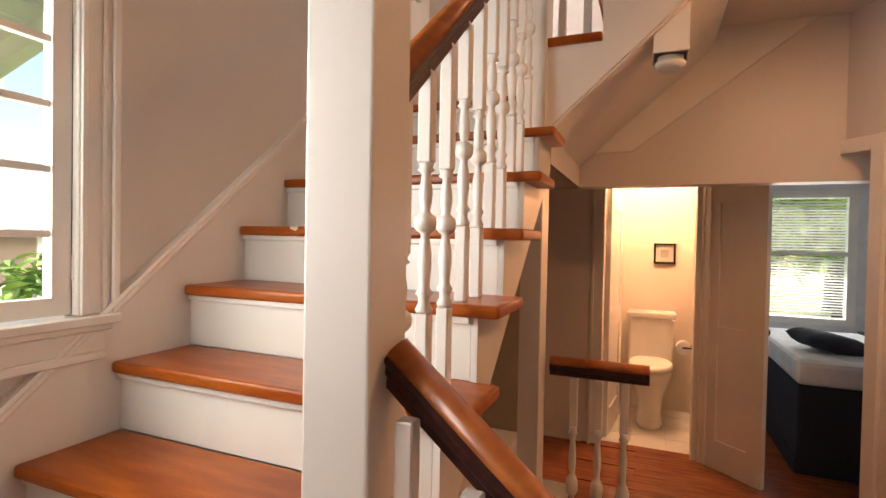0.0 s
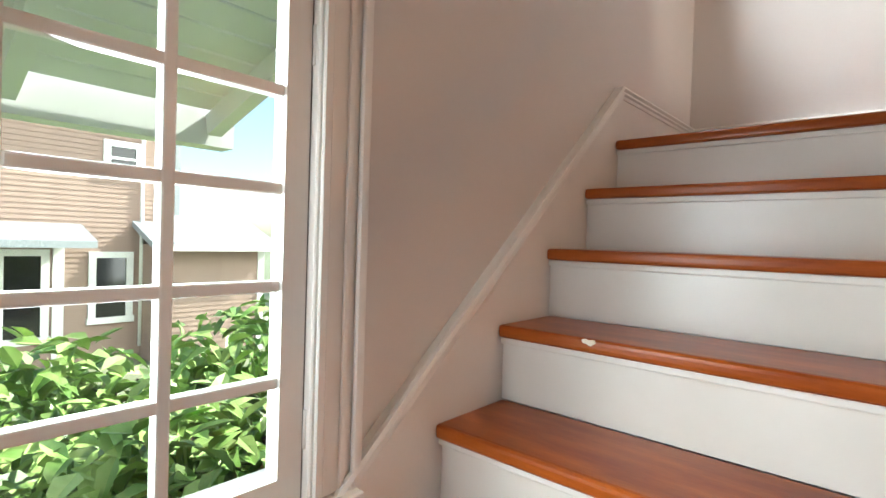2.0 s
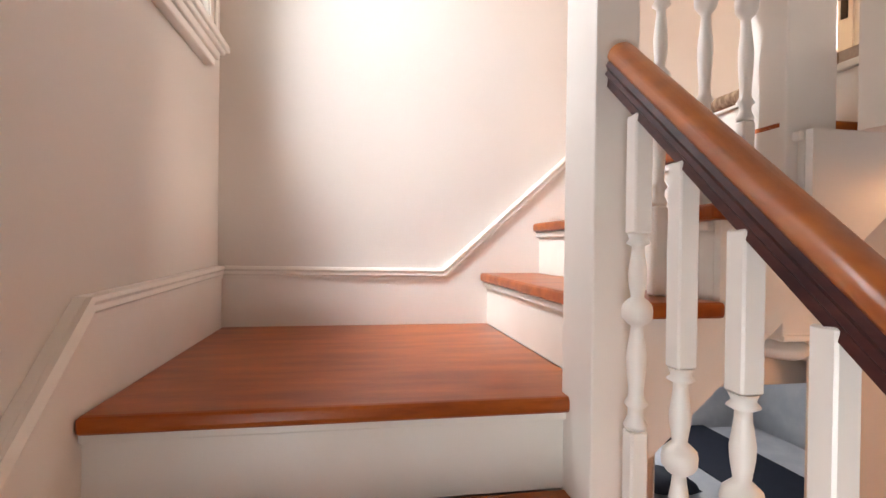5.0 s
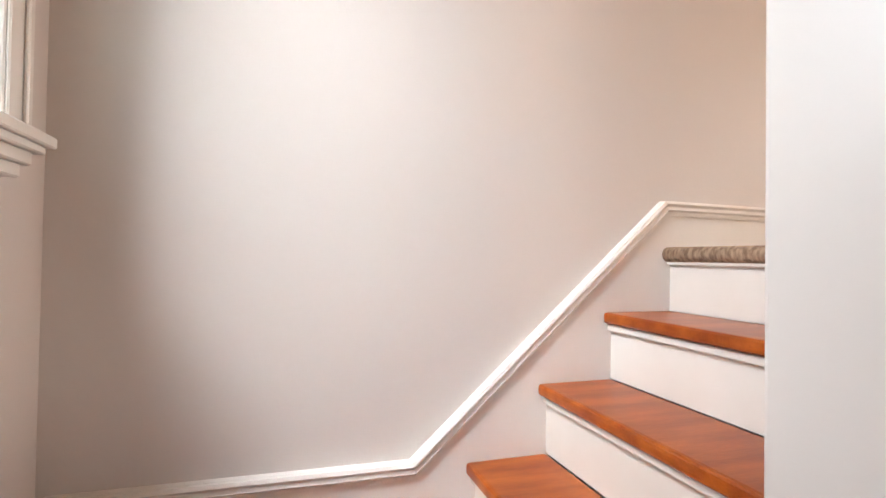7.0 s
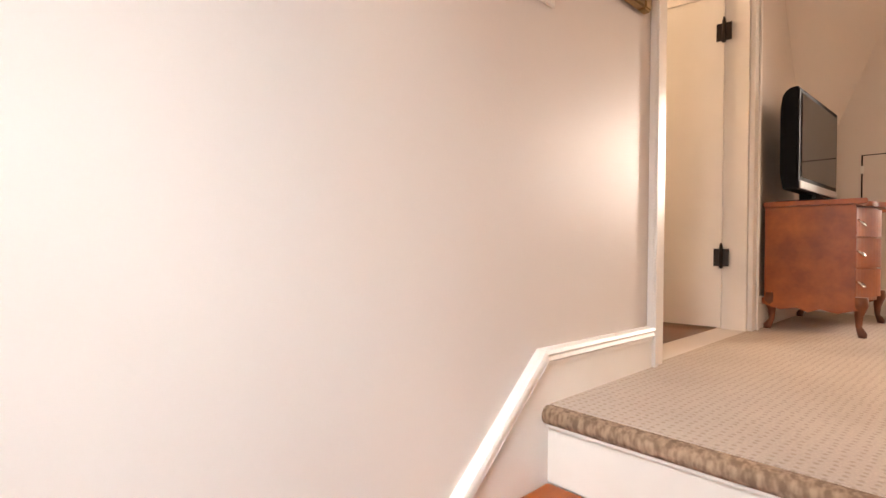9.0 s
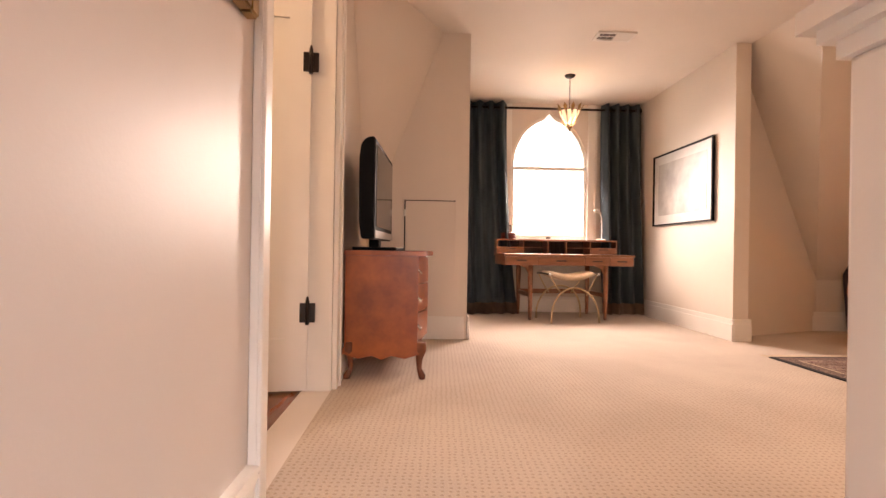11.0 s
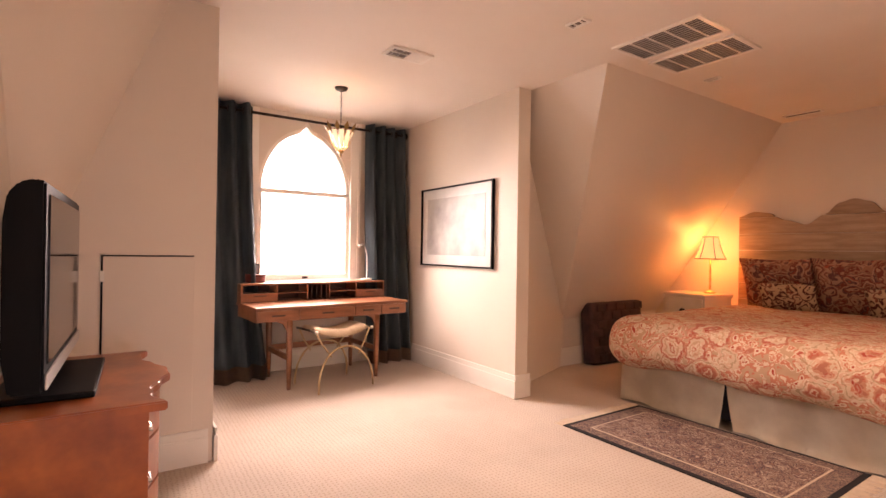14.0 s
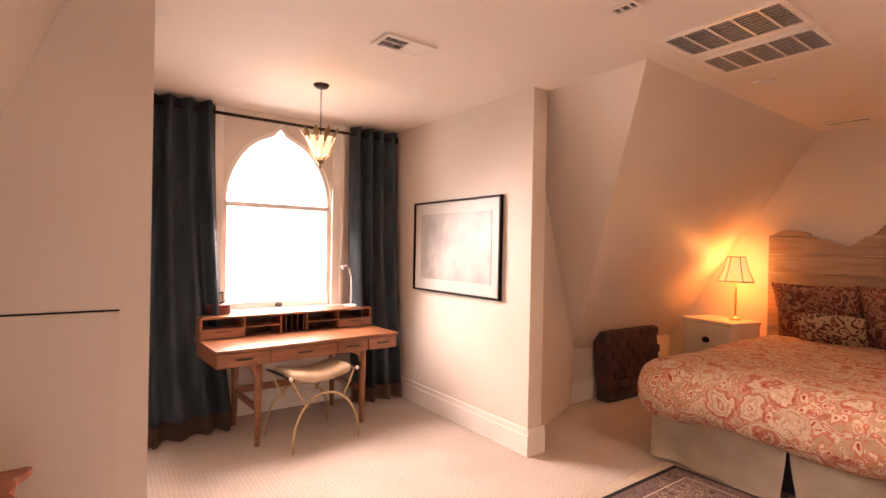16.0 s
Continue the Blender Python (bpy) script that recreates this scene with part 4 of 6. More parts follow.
# bathroom beyond
struct("bathroom_floor", box(2.0, 3.9, 1.1, 3.0, 0.62, 0.795), FLOORW, "reddish wooden bathroom floor", "floor")
struct("bathroom_wall_west", box(1.9, 2.0, 1.13, 3.0, 0.62, 3.3), BEDWALL, "plain cream bathroom wall", "wall")
struct("bathroom_wall_east", box(3.9, 4.0, 1.13, 3.0, 0.62, 3.3), BEDWALL, "plain cream bathroom wall", "wall")
struct("bathroom_wall_north", box(1.9, 4.0, 3.0, 3.1, 0.62, 3.3), BEDWALL, "plain cream bathroom wall", "wall")
struct("bathroom_ceiling", box(1.9, 4.0, 1.13, 3.1, CEILZ, 3.3), CEIL, "plain bathroom ceiling", "ceiling")
switch = thing("light_switch", "white light switch plate on the wall", "switch", (3.56, 0.99, 2.0))
part("plate", box(-0.035, 0.035, -0.004, 0.004, -0.06, 0.06, 0.002), TRIM, switch)
part("toggle", box(-0.006, 0.006, -0.012, -0.004, -0.012, 0.012), TRIM, switch)

# picture high on the stair wall
pf = thing("framed_picture", "aged gilt framed picture on the stair wall", "picture", (1.967, 0.99, 2.395))
fb = bmesh.new()
for a, b, c, d in ((-0.23, -0.18, -0.4, 0.4), (0.18, 0.23, -0.4, 0.4), (-0.18, 0.18, -0.4, -0.35), (-0.18, 0.18, 0.35, 0.4)):
    bbox(fb, a, b, -0.03, 0.003, c, d)
bmesh.ops.bevel(fb, geom=fb.edges[:], offset=0.006, segments=2, affect="EDGES")
part("frame", fb, BRASS, pf)
part("print", box(-0.18, 0.18, -0.008, 0.002, -0.35, 0.35), MATB, pf)

th = thing("light_switch", "white double light switch plate on the stair wall", "switch", (1.61, 0.992, 1.9))
part("plate", box(-0.058, 0.058, -0.008, 0.002, -0.06, 0.06, 0.004), TRIM, th)
for x in (-0.025, 0.025):
    part("rocker", box(x - 0.016, x + 0.016, -0.012, -0.008, -0.034, 0.034, 0.002), CREAMP, th)

# ---- lower hall, powder room, guest room ----
frame_round("casing", "y", HN - 0.022, HN - 0.002, 1.09, 1.715, HALL, -0.165, 0.09, "warm white casing of the powder room doorway")
slant = frame_round("casing", "y", -0.02, -0.001, 0.09, 1.16, HALL, -0.165, 0.07, "warm white casing of the guest room doorway")
slant.location, slant.rotation_euler = (1.76, HN, 0), (0, 0, radians(-57))
panel_door("door_2", "open white powder room door", 0.6, 1.98, (1.11, HN + 0.15, HALL + 0.01), 84, (0.3, 1.7), panels=((0.2, 0.85), (1.0, 1.8)))
panel_door("door_3", "open white guest room door", 0.42, 1.98, (1.79, HN - 0.045, HALL + 0.01), -43, (), handle=True, panels=((0.2, 0.85), (0.98, 1.82)))
struct("powder_room_wall_north", box(0.8, 1.96, 2.95, 3.05, -2.4, 0.6), BEDWALL, "warm cream powder room wall", "wall")
struct("powder_room_wall_west", box(0.7, 0.8, HN + 0.12, 3.05, -2.4, 0.6), BEDWALL, "warm cream powder room wall", "wall")
struct("powder_room_wall_east", box(1.80, 1.88, HN + 0.12, 2.95, -2.4, 0.6), BEDWALL, "warm cream powder room wall", "wall")
struct("powder_room_ceiling", box(0.7, 1.96, HN + 0.12, 3.05, 0.5, 0.6), CEIL, "plain powder room ceiling", "ceiling")
tf = thing("powder_room_floor", "pale glossy square floor tiles", "floor", kind="structure")
part("grout", box(0.8, 1.8, HN + 0.052, 2.95, -2.4, HALL - 0.004), CREAMP, tf)
tile_first = None
for i in range(4):
    for j in range(4):
        x, y = 0.81 + 0.248 * i, HN + 0.055 + 0.26 * j
        if tile_first is None:
            tile_first = part("tile", box(0, 0.243, 0, 0.255, -0.008, 0.0, 0.002, 1), TILE, tf)
            tile_first.location = (x, y, HALL + 0.006)
        else:
            share("tile", tile_first, tf, (x, y, HALL + 0.006))
toilet = thing("toilet", "white porcelain toilet with closed lid", "toilet", (1.44, 2.56, HALL + 0.006))
toilet.scale = (0.92, 1.0, 1.22)
part("tank", join(box(-0.2, 0.2, 0.1, 0.3, 0.38, 0.72, 0.02), box(-0.22, 0.22, 0.08, 0.31, 0.72, 0.76, 0.01)), PORC, toilet)
bowl = lathe([(0.11, 0), (0.12, 0.03), (0.1, 0.1), (0.11, 0.2), (0.17, 0.32), (0.19, 0.39), (0.17, 0.4)], 20)
bmesh.ops.scale(bowl, vec=(1, 1.3, 1), verts=bowl.verts[:])
bmesh.ops.translate(bowl, vec=(0, -0.1, 0), verts=bowl.verts[:])
part("bowl", bowl, PORC, toilet)
lid = lathe([(0.19, 0.4), (0.195, 0.42), (0.18, 0.44)], 20)
bmesh.ops.scale(lid, vec=(1, 1.3, 1), verts=lid.verts[:])
bmesh.ops.translate(lid, vec=(0, -0.1, 0), verts=lid.verts[:])
part("lid", lid, PORC, toilet)
roll = thing("toilet_roll", "white toilet paper roll on the wall", "toilet roll", (1.69, 2.5, -1.5))
rl = lathe([(0.055, -0.05), (0.055, 0.05)], 14)
bmesh.ops.transform(rl, matrix=pose(0, 0, 0, 90, 0, 0), verts=rl.verts[:])
part("paper", rl, LINEN, roll)
part("holder", box(-0.01, 0.08, -0.06, 0.06, 0.0, 0.012), IRON, roll)


def framed(name, label, place, w, h, rim, frame_m, facing, mat_w=0.06):
    """A framed print on a wall; facing is the turn of its front about z, 0 for a front that looks along -y."""
    q = thing(name, label, "picture", place)
    q.rotation_euler = (0, 0, radians(facing))
    bm = bmesh.new()
    for a, b, c, d in ((-w / 2, -w / 2 + rim, -h / 2, h / 2), (w / 2 - rim, w / 2, -h / 2, h / 2), (-w / 2 + rim, w / 2 - rim, -h / 2, -h / 2 + rim), (-w / 2 + rim, w / 2 - rim, h / 2 - rim, h / 2)):
        bbox(bm, a, b, -0.025, 0.0, c, d)
    part("frame", bm, frame_m, q)
    part("mat_board", box(-w / 2 + rim, w / 2 - rim, -0.01, 0.0, -h / 2 + rim, h / 2 - rim), MATB, q)
    part("print", box(-w / 2 + rim + mat_w, w / 2 - rim - mat_w, -0.0125, -0.01, -h / 2 + rim + mat_w, h / 2 - rim - mat_w), PAPER, q)
    return q


framed("framed_picture", "small dark framed print in the powder room", (1.54, 2.946, -0.725), 0.185, 0.19, 0.018, IRON, 0, 0.04)
# guest room
struct("guest_room_floor", box(1.88, 4.4, 1.9, 3.5, -2.4, HALL), FLOORW, "dark reddish wooden guest room floor", "floor")
struct("guest_room_wall_north", wall_with_holes("y", 3.5, 3.62, 1.86, 4.4, -2.4, 0.6, [(2.3, 3.1, -1.3, -0.18)]), LINEN, "pale blue-grey guest room wall", "wall")
struct("guest_room_wall_east", box(4.4, 4.5, 1.46, 3.62, -2.4, 0.6), LINEN, "pale blue-grey guest room wall", "wall")
struct("guest_room_wall_west", box(1.883, 1.91, HN + 0.13, 3.5, HALL, 0.5), LINEN, "pale blue-grey guest room wall", "wall")
struct("guest_room_ceiling", box(1.89, 4.4, HN + 0.12, 3.62, 0.48, 0.6), CEIL, "plain guest room ceiling", "ceiling")
struct("guest_room_wall_south", box(3.72, 4.5, 1.4, 1.52, -2.4, 0.6), LINEN, "pale guest room wall", "wall")
gw = thing("window_4", "white sash window with a lowered blind", "window", (2.7, 3.52, -1.3), kind="structure")
fw = bmesh.new()
for a, b, c, d in ((-0.45, -0.38, -0.06, 1.19), (0.38, 0.45, -0.06, 1.19), (-0.38, 0.38, 1.12, 1.19), (-0.38, 0.38, -0.06, 0.0), (-0.38, 0.38, 0.58, 0.62)):
    bbox(fw, a, b, -0.04, 0.04, c, d)
part("frame", fw, EXTW, gw)
part("pane", box(-0.38, 0.38, 0.0, 0.006, 0, 1.12), GLASS, gw).visible_shadow = False
slat = None
for k in range(41):
    z = 0.04 + 0.026 * k
    if slat is None:
        slat = part("blind_slat", box(-0.37, 0.37, -0.012, 0.008, -0.002, 0.002), BLIND, gw)
        slat.location, slat.rotation_euler = (0, -0.025, z), (radians(-35), 0, 0)
    else:
        share("blind_slat", slat, gw, (0, -0.025, z)).rotation_euler = (radians(-35), 0, 0)
bed2 = thing("guest_bed", "navy and white made bed in the guest room", "bed", (3.3, 2.55, HALL))
part("base", box(-0.95, 0.95, -0.7, 0.7, 0.12, 0.62, 0.02), NAVY, bed2, "dark navy bed base")
part("mattress", box(-0.97, 0.97, -0.72, 0.72, 0.62, 0.8, 0.05, 3), LINEN, bed2)
part("throw", box(-0.2, 0.45, -0.73, 0.73, 0.795, 0.815, 0.006), NAVY, bed2)
part("foot", box(-0.95, 0.95, -0.66, 0.66, 0.0, 0.12), NAVY, bed2)
pl = thing("pillow", "dark navy pillow on the guest bed", "pillow", (2.6, 2.2, -1.31))
pb = cushion(0.42, 0.34, 0.13)
part("cover", pb, NAVY, pl)
pl.rotation_euler = (0, radians(12), radians(15))
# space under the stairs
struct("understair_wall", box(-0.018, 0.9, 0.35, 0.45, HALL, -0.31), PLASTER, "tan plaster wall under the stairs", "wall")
chest = thing("understair_bench", "white painted boxed bench under the stairs", "bench", (0.45, 0.0, HALL))
part("seat", box(-0.43, 0.38, -0.35, 0.34, 0.0, 0.58, 0.01), TRIM, chest)

# ---- outside the stair windows ----
struct("ground", box(-160, 6.6, -160, 160, -2.7, -2.5), LAWN, "green lawn outside", "lawn")
eave = thing("eave", "white boarded porch roof overhang", "roof", (-0.2, -1.7, 0.5), kind="structure")
for k in range(8):
    b = box(-1.3 + 0.135 * k, -1.3 + 0.135 * k + 0.13, -2.4, 1.0, 0, 0.02, 0.004, 1)
    m = Matrix.Rotation(radians(-16), 4, "Y")
    bmesh.ops.transform(b, matrix=m, verts=b.verts[:])
    part("board", b, EXTW, eave)
for y in (-1.9, -1.2, -0.5, 0.2, 0.9):
    b = box(-1.35, 0.0, y - 0.03, y + 0.03, -0.09, 0.0)
    bmesh.ops.transform(b, matrix=Matrix.Rotation(radians(-16), 4, "Y"), verts=b.verts[:])
    part("rafter", b, EXTW, eave)
part("fascia", box(-1.42, -1.3, -2.4, 1.0, -0.5, -0.3), EXTW, eave)


def shrub(place, rx, ry, rz, n, seed):
    q = thing("shrub", "dense bright green broad-leaved hedge shrub", "shrub", place, "hedge")
    rnd = random.Random(seed)
    st = bmesh.new()
    for k in range(7):
        a = rnd.uniform(0, 6.28)
        t = tube([(0.05 * math.cos(a), 0.05 * math.sin(a), 0), (0.4 * rx * math.cos(a), 0.4 * ry * math.sin(a), rz * 0.5), (0.7 * rx * math.cos(a), 0.7 * ry * math.sin(a), rz * 0.85)], 0.015, 6)
        me = bpy.data.meshes.new("tmp")
        t.to_mesh(me)
        t.free()
        st.from_mesh(me)
        bpy.data.meshes.remove(me)
    part("stems", st, BARK, q)
    vs, fs = [], []
    for k in range(n):
        a, u = rnd.uniform(0, 6.283), rnd.random()
        r = 0.55 + 0.5 * rnd.random() ** 0.5
        ph = math.acos(1 - u * 1.25)
        lump = 1 + 0.16 * noise.noise((math.cos(a) * 2 + seed, math.sin(a) * 2, ph * 2))
        c = Vector((rx * r * lump * math.sin(ph) * math.cos(a), ry * r * lump * math.sin(ph) * math.sin(a), rz * (0.45 + 0.55 * r * lump * math.cos(ph))))
        d = Vector((rnd.gauss(0, 1), rnd.gauss(0, 1), rnd.gauss(-0.2, 0.6))).normalized()
        s = d.cross(Vector((rnd.gauss(0, 0.4), rnd.gauss(0, 0.4), 1))).normalized()
        up = s.cross(d)
        ln, wd = rnd.uniform(0.09, 0.16), rnd.uniform(0.024, 0.04)
        i = len(vs)
        vs += [c, c + d * ln * 0.35 + s * wd + up * 0.012, c + d * ln * 0.75 + s * wd * 0.7, c + d * ln - up * 0.02, c + d * ln * 0.75 - s * wd * 0.7, c + d * ln * 0.35 - s * wd + up * 0.012, c + d * ln * 0.5 - up * 0.006]
        fs += [(i, i + 1, i + 6), (i + 1, i + 2, i + 6), (i + 2, i + 3, i + 6), (i + 3, i + 4, i + 6), (i + 4, i + 5, i + 6), (i + 5, i, i + 6)]
    me = bpy.data.meshes.new("leaves")
    me.from_pydata(vs, [], fs)
    me.materials.append(LEAF)
    lv = new("leaves", me)
    lv.parent = q
    return q


for k, (x, y, rx, ry, rz) in enumerate(((-1.15, -1.9, 0.55, 0.6, 1.45), (-1.1, -1.15, 0.55, 0.6, 1.472), (-1.2, -0.3, 0.55, 0.65, 1.527), (-1.2, 0.6, 0.55, 0.65, 1.472), (-1.95, -1.3, 0.6, 0.7, 1.582), (-2.0, -0.3, 0.6, 0.7, 1.638), (-2.0, 0.8, 0.6, 0.7, 1.610), (-1.2, -2.8, 0.55, 0.65, 1.6))):
    shrub((x, y, -2.5), rx, ry, rz, 1700, k + 3)

house = thing("neighbour_house", "beige clapboard two-storey house with white trim", "house", (-8.6, 0.0, -2.5))
part("wall", box(-4, 0, -7.0, 1.55, 0.0, 4.6), SIDING, house, "beige clapboard wall")
clap = None
for k in range(57):
    if clap is None:
        clap = part("clapboard", prism([(0.0, 0), (0.018, 0), (0.005, 0.08), (0.0, 0.08)], "y", -7.0, 1.55), SIDING, house)
        clap.location = (0.001, 0, 0.0)
    else:
        share("clapboard", clap, house, (0.001, 0, 0.08 * k))
part("wing_wall", box(-3.5, 0.7, 1.2, 3.0, 0.0, 1.9), SIDING, house, "beige wall of a single-storey wing")
wc = None
for k in range(23):
    if wc is None:
        wc = part("wing_clapboard", prism([(0.7, 0), (0.718, 0), (0.705, 0.08), (0.7, 0.08)], "y", 1.2, 3.0), SIDING, house)
    else:
        share("wing_clapboard", wc, house, (0.0, 0, 0.08 * k))
part("wing_roof", prism([(-3.0, 3.35), (-3.0, 3.25), (0.95, 1.85), (0.95, 1.95)], "y", 1.05, 3.2), ROOFM, house, "pale grey shingled wing roof")
part("wing_gutter", box(0.95, 1.03, 1.05, 3.2, 1.82, 1.93), EXTW, house)
part("porch_roof", prism([(0.0, 2.2), (0.0, 2.1), (0.9, 1.85), (0.9, 1.95)], "y", -6.0, 0.35), ROOFM, house, "pale grey porch roof")
part("roof", prism([(-4.5, 6.6), (-4.5, 6.4), (0.5, 4.45), (0.5, 4.6)], "y", -7.3, 1.9), ROOFM, house)
part("chimney", box(-1.2, -0.4, 1.6, 1.95, 0, 5.0), ROOFM, house)
for y, z, w, h in ((0.76, 0.72, 0.42, 0.95), (0.9, 3.1, 0.36, 0.36), (-0.35, 0.5, 0.42, 1.2), (-1.6, 0.7, 0.5, 1.0), (-2.2, 3.0, 0.5, 0.8)):
    win = part("window", join(box(0.02, 0.06, y - w / 2 - 0.1, y - w / 2, z - 0.1, z + h + 0.1), box(0.02, 0.06, y + w / 2, y + w / 2 + 0.1, z - 0.1, z + h + 0.1), box(0.02, 0.06, y - w / 2, y + w / 2, z + h, z + h + 0.1), box(0.02, 0.08, y - w / 2 - 0.12, y + w / 2 + 0.12, z - 0.1, z), box(0.02, 0.05, y - w / 2, y + w / 2, z + h / 2 - 0.02, z + h / 2 + 0.02)), EXTW, house, "white window trim")
    part("pane", box(0.02, 0.03, y - w / 2, y + w / 2, z, z + h), SCREEN, win)
part("downspout", tube([(0.06, 1.18, 0.2), (0.06, 1.18, 4.4)], 0.03), EXTW, house)
part("corner_board", box(0.0, 0.05, 0.0, 0.14, 0, 1.9), EXTW, house)
part("corner_board", box(0.0, 0.05, 1.45, 1.57, 0, 4.5), EXTW, house)
part("corner_board", box(0.7, 0.74, 2.9, 3.02, 0, 1.85), EXTW, house)


def tree(place, h, r, n, seed):
    q = thing("tree", "leafy green garden tree", "tree", place, "garden trees")
    rnd = random.Random(seed)
    part("trunk", lathe([(0.16, 0), (0.11, h * 0.3), (0.07, h * 0.6), (0.03, h * 0.8)], 10), BARK, q)
    vs, fs = [], []
    for k in range(n):
        d = Vector((rnd.gauss(0, 1), rnd.gauss(0, 1), rnd.gauss(0, 1))).normalized()
        lump = 0.75 + 0.5 * noise.noise(d * 2.2 + Vector((seed, 0, 0)))
        c = Vector((0, 0, h * 0.68)) + Vector((d.x * r, d.y * r, d.z * h * 0.36)) * lump * rnd.uniform(0.5, 1.1)
        u = Vector((rnd.gauss(0, 1), rnd.gauss(0, 1), rnd.gauss(0, 1))).normalized()
        w = u.cross(Vector((0.3, 0.2, 1))).normalized()
        s = rnd.uniform(0.12, 0.22)
        i = len(vs)
        vs += [c, c + u * s + w * s * 0.4, c + u * s * 2, c + u * s - w * s * 0.4]
        fs.append((i, i + 1, i + 2, i + 3))
    me = bpy.data.meshes.new("crown")
    me.from_pydata(vs, [], fs)
    me.materials.append(LEAF)
    cr = new("crown", me)
    cr.parent = q
    return q


for k, (x, y, h, r) in enumerate(((-13, 8.4, 4.5, 1.6), (-14, 15, 8, 3.0), (-9, 16, 6, 2.4), (-15, -6, 8, 3), (3.6, 15, 7.5, 2.8), (0.8, 16, 8, 3.0), (6.4, 16, 7, 2.8), (3.3, 9.6, 3.6, 1.9), (4.9, 9.9, 3.8, 1.9))):
    tree((x, y, -2.5), h, r, 2600, k)
glow = bpy.data.materials.new("bright_haze")
glow.use_nodes = True
gb = glow.node_tree.nodes["Principled BSDF"]
gb.inputs["Base Color"].default_value = (0, 0, 0, 1)
gb.inputs["Emission Color"].default_value, gb.inputs["Emission Strength"].default_value = (1.0, 0.97, 0.93, 1), 3.0
bd = struct("backdrop", box(52, 52.2, -60, 60, -70, 60), glow, "bright hazy sky beyond the dormer window", "sky")

# ---- floorboards of the lower hall ----
board = None
hall = bpy.data.objects["hall_floor"]
for k in range(31):
    y = -1.3 + 0.104 * k
    for x0 in (0.95 + 0.2 * (k % 3), 2.05 + 0.2 * (k % 3)):
        if board is None:
            board = part("floorboard", box(0, 1.095, 0, 0.101, 0.0, 0.008, 0.0015, 1), FLOORW, hall)
            board.location = (x0, y, HALL)
        else:
            share("floorboard", board, hall, (x0, y, HALL))


# ---- bedroom: dormer window, curtains ----
dwin = thing("window_5", "white pointed arch sash window", "window", (6.56, AC, 1.6), kind="structure")
inner = [(y - AC, z - 1.6) for y, z in arch]
rim = bmesh.new()
for (y0, z0), (y1, z1) in zip(inner, inner[1:]):
    pts4 = []
    for y, z in ((y0, z0), (y1, z1)):
        pts4.append((y * 0.93, 0.79 + (z - 0.79) * 0.94))
    vs = [rim.verts.new((x, y, z)) for x in (-0.02, 0.02) for y, z in ((y0, z0), (y1, z1), pts4[1], pts4[0])]
    for f in ((0, 1, 2, 3), (7, 6, 5, 4), (0, 4, 5, 1), (2, 6, 7, 3)):
        rim.faces.new([vs[i] for i in f])
part("upper_sash", join(rim, box(-0.02, 0.02, -AH, AH, 0.775, 0.81)), TRIM, dwin)
part("lower_sash", join(box(-0.03, 0.01, -AH, -AH + 0.035, 0.0, 0.775), box(-0.03, 0.01, AH - 0.035, AH, 0.0, 0.775), box(-0.03, 0.01, -AH + 0.035, AH - 0.035, 0.0, 0.05)), TRIM, dwin)
part("pane", prism([(y, z) for y, z in inner] + [(AH, 0.0), (-AH, 0.0)], "x", 0.012, 0.016), GLASS, dwin).visible_shadow = False
for s in (1, -1):
    for k in range(-4, 8):
        lo, hi = 0.06, 0.77
        y0, y1 = -0.38 + 0.13 * k, -0.38 + 0.13 * k + 0.355
        pa, pb2 = max(0.0, (-0.39 - y0) / 0.355), min(1.0, (0.39 - y0) / 0.355)
        if pb2 - pa < 0.1:
            continue
        p0 = (0.03, s * (y0 + 0.355 * pa), lo + (hi - lo) * pa)
        p1 = (0.03, s * (y0 + 0.355 * pb2), lo + (hi - lo) * pb2)
        part("lattice_bar", tube([p0, p1], 0.0045, 5), EXTW, dwin)
part("sash_lift", box(-0.045, -0.03, -0.025, 0.025, 0.01, 0.03, 0.004), IRON, dwin)
casing("casing", [(6.498, 6.519, AC - AH - 0.1, AC - AH, 1.55, 3.1), (6.49, 6.498, AC - AH - 0.1, AC - AH - 0.07, 1.55, 3.1), (6.498, 6.519, AC + AH, AC + AH + 0.1, 1.55, 3.1), (6.49, 6.498, AC + AH + 0.07, AC + AH + 0.1, 1.55, 3.1)], "cream moulded dormer window casing")
casing("window_sill", [(6.46, 6.6, AC - AH - 0.13, AC + AH + 0.13, 1.565, 1.6), (6.495, 6.519, AC - AH - 0.1, AC + AH + 0.1, 1.47, 1.565)], "cream dormer window sill")


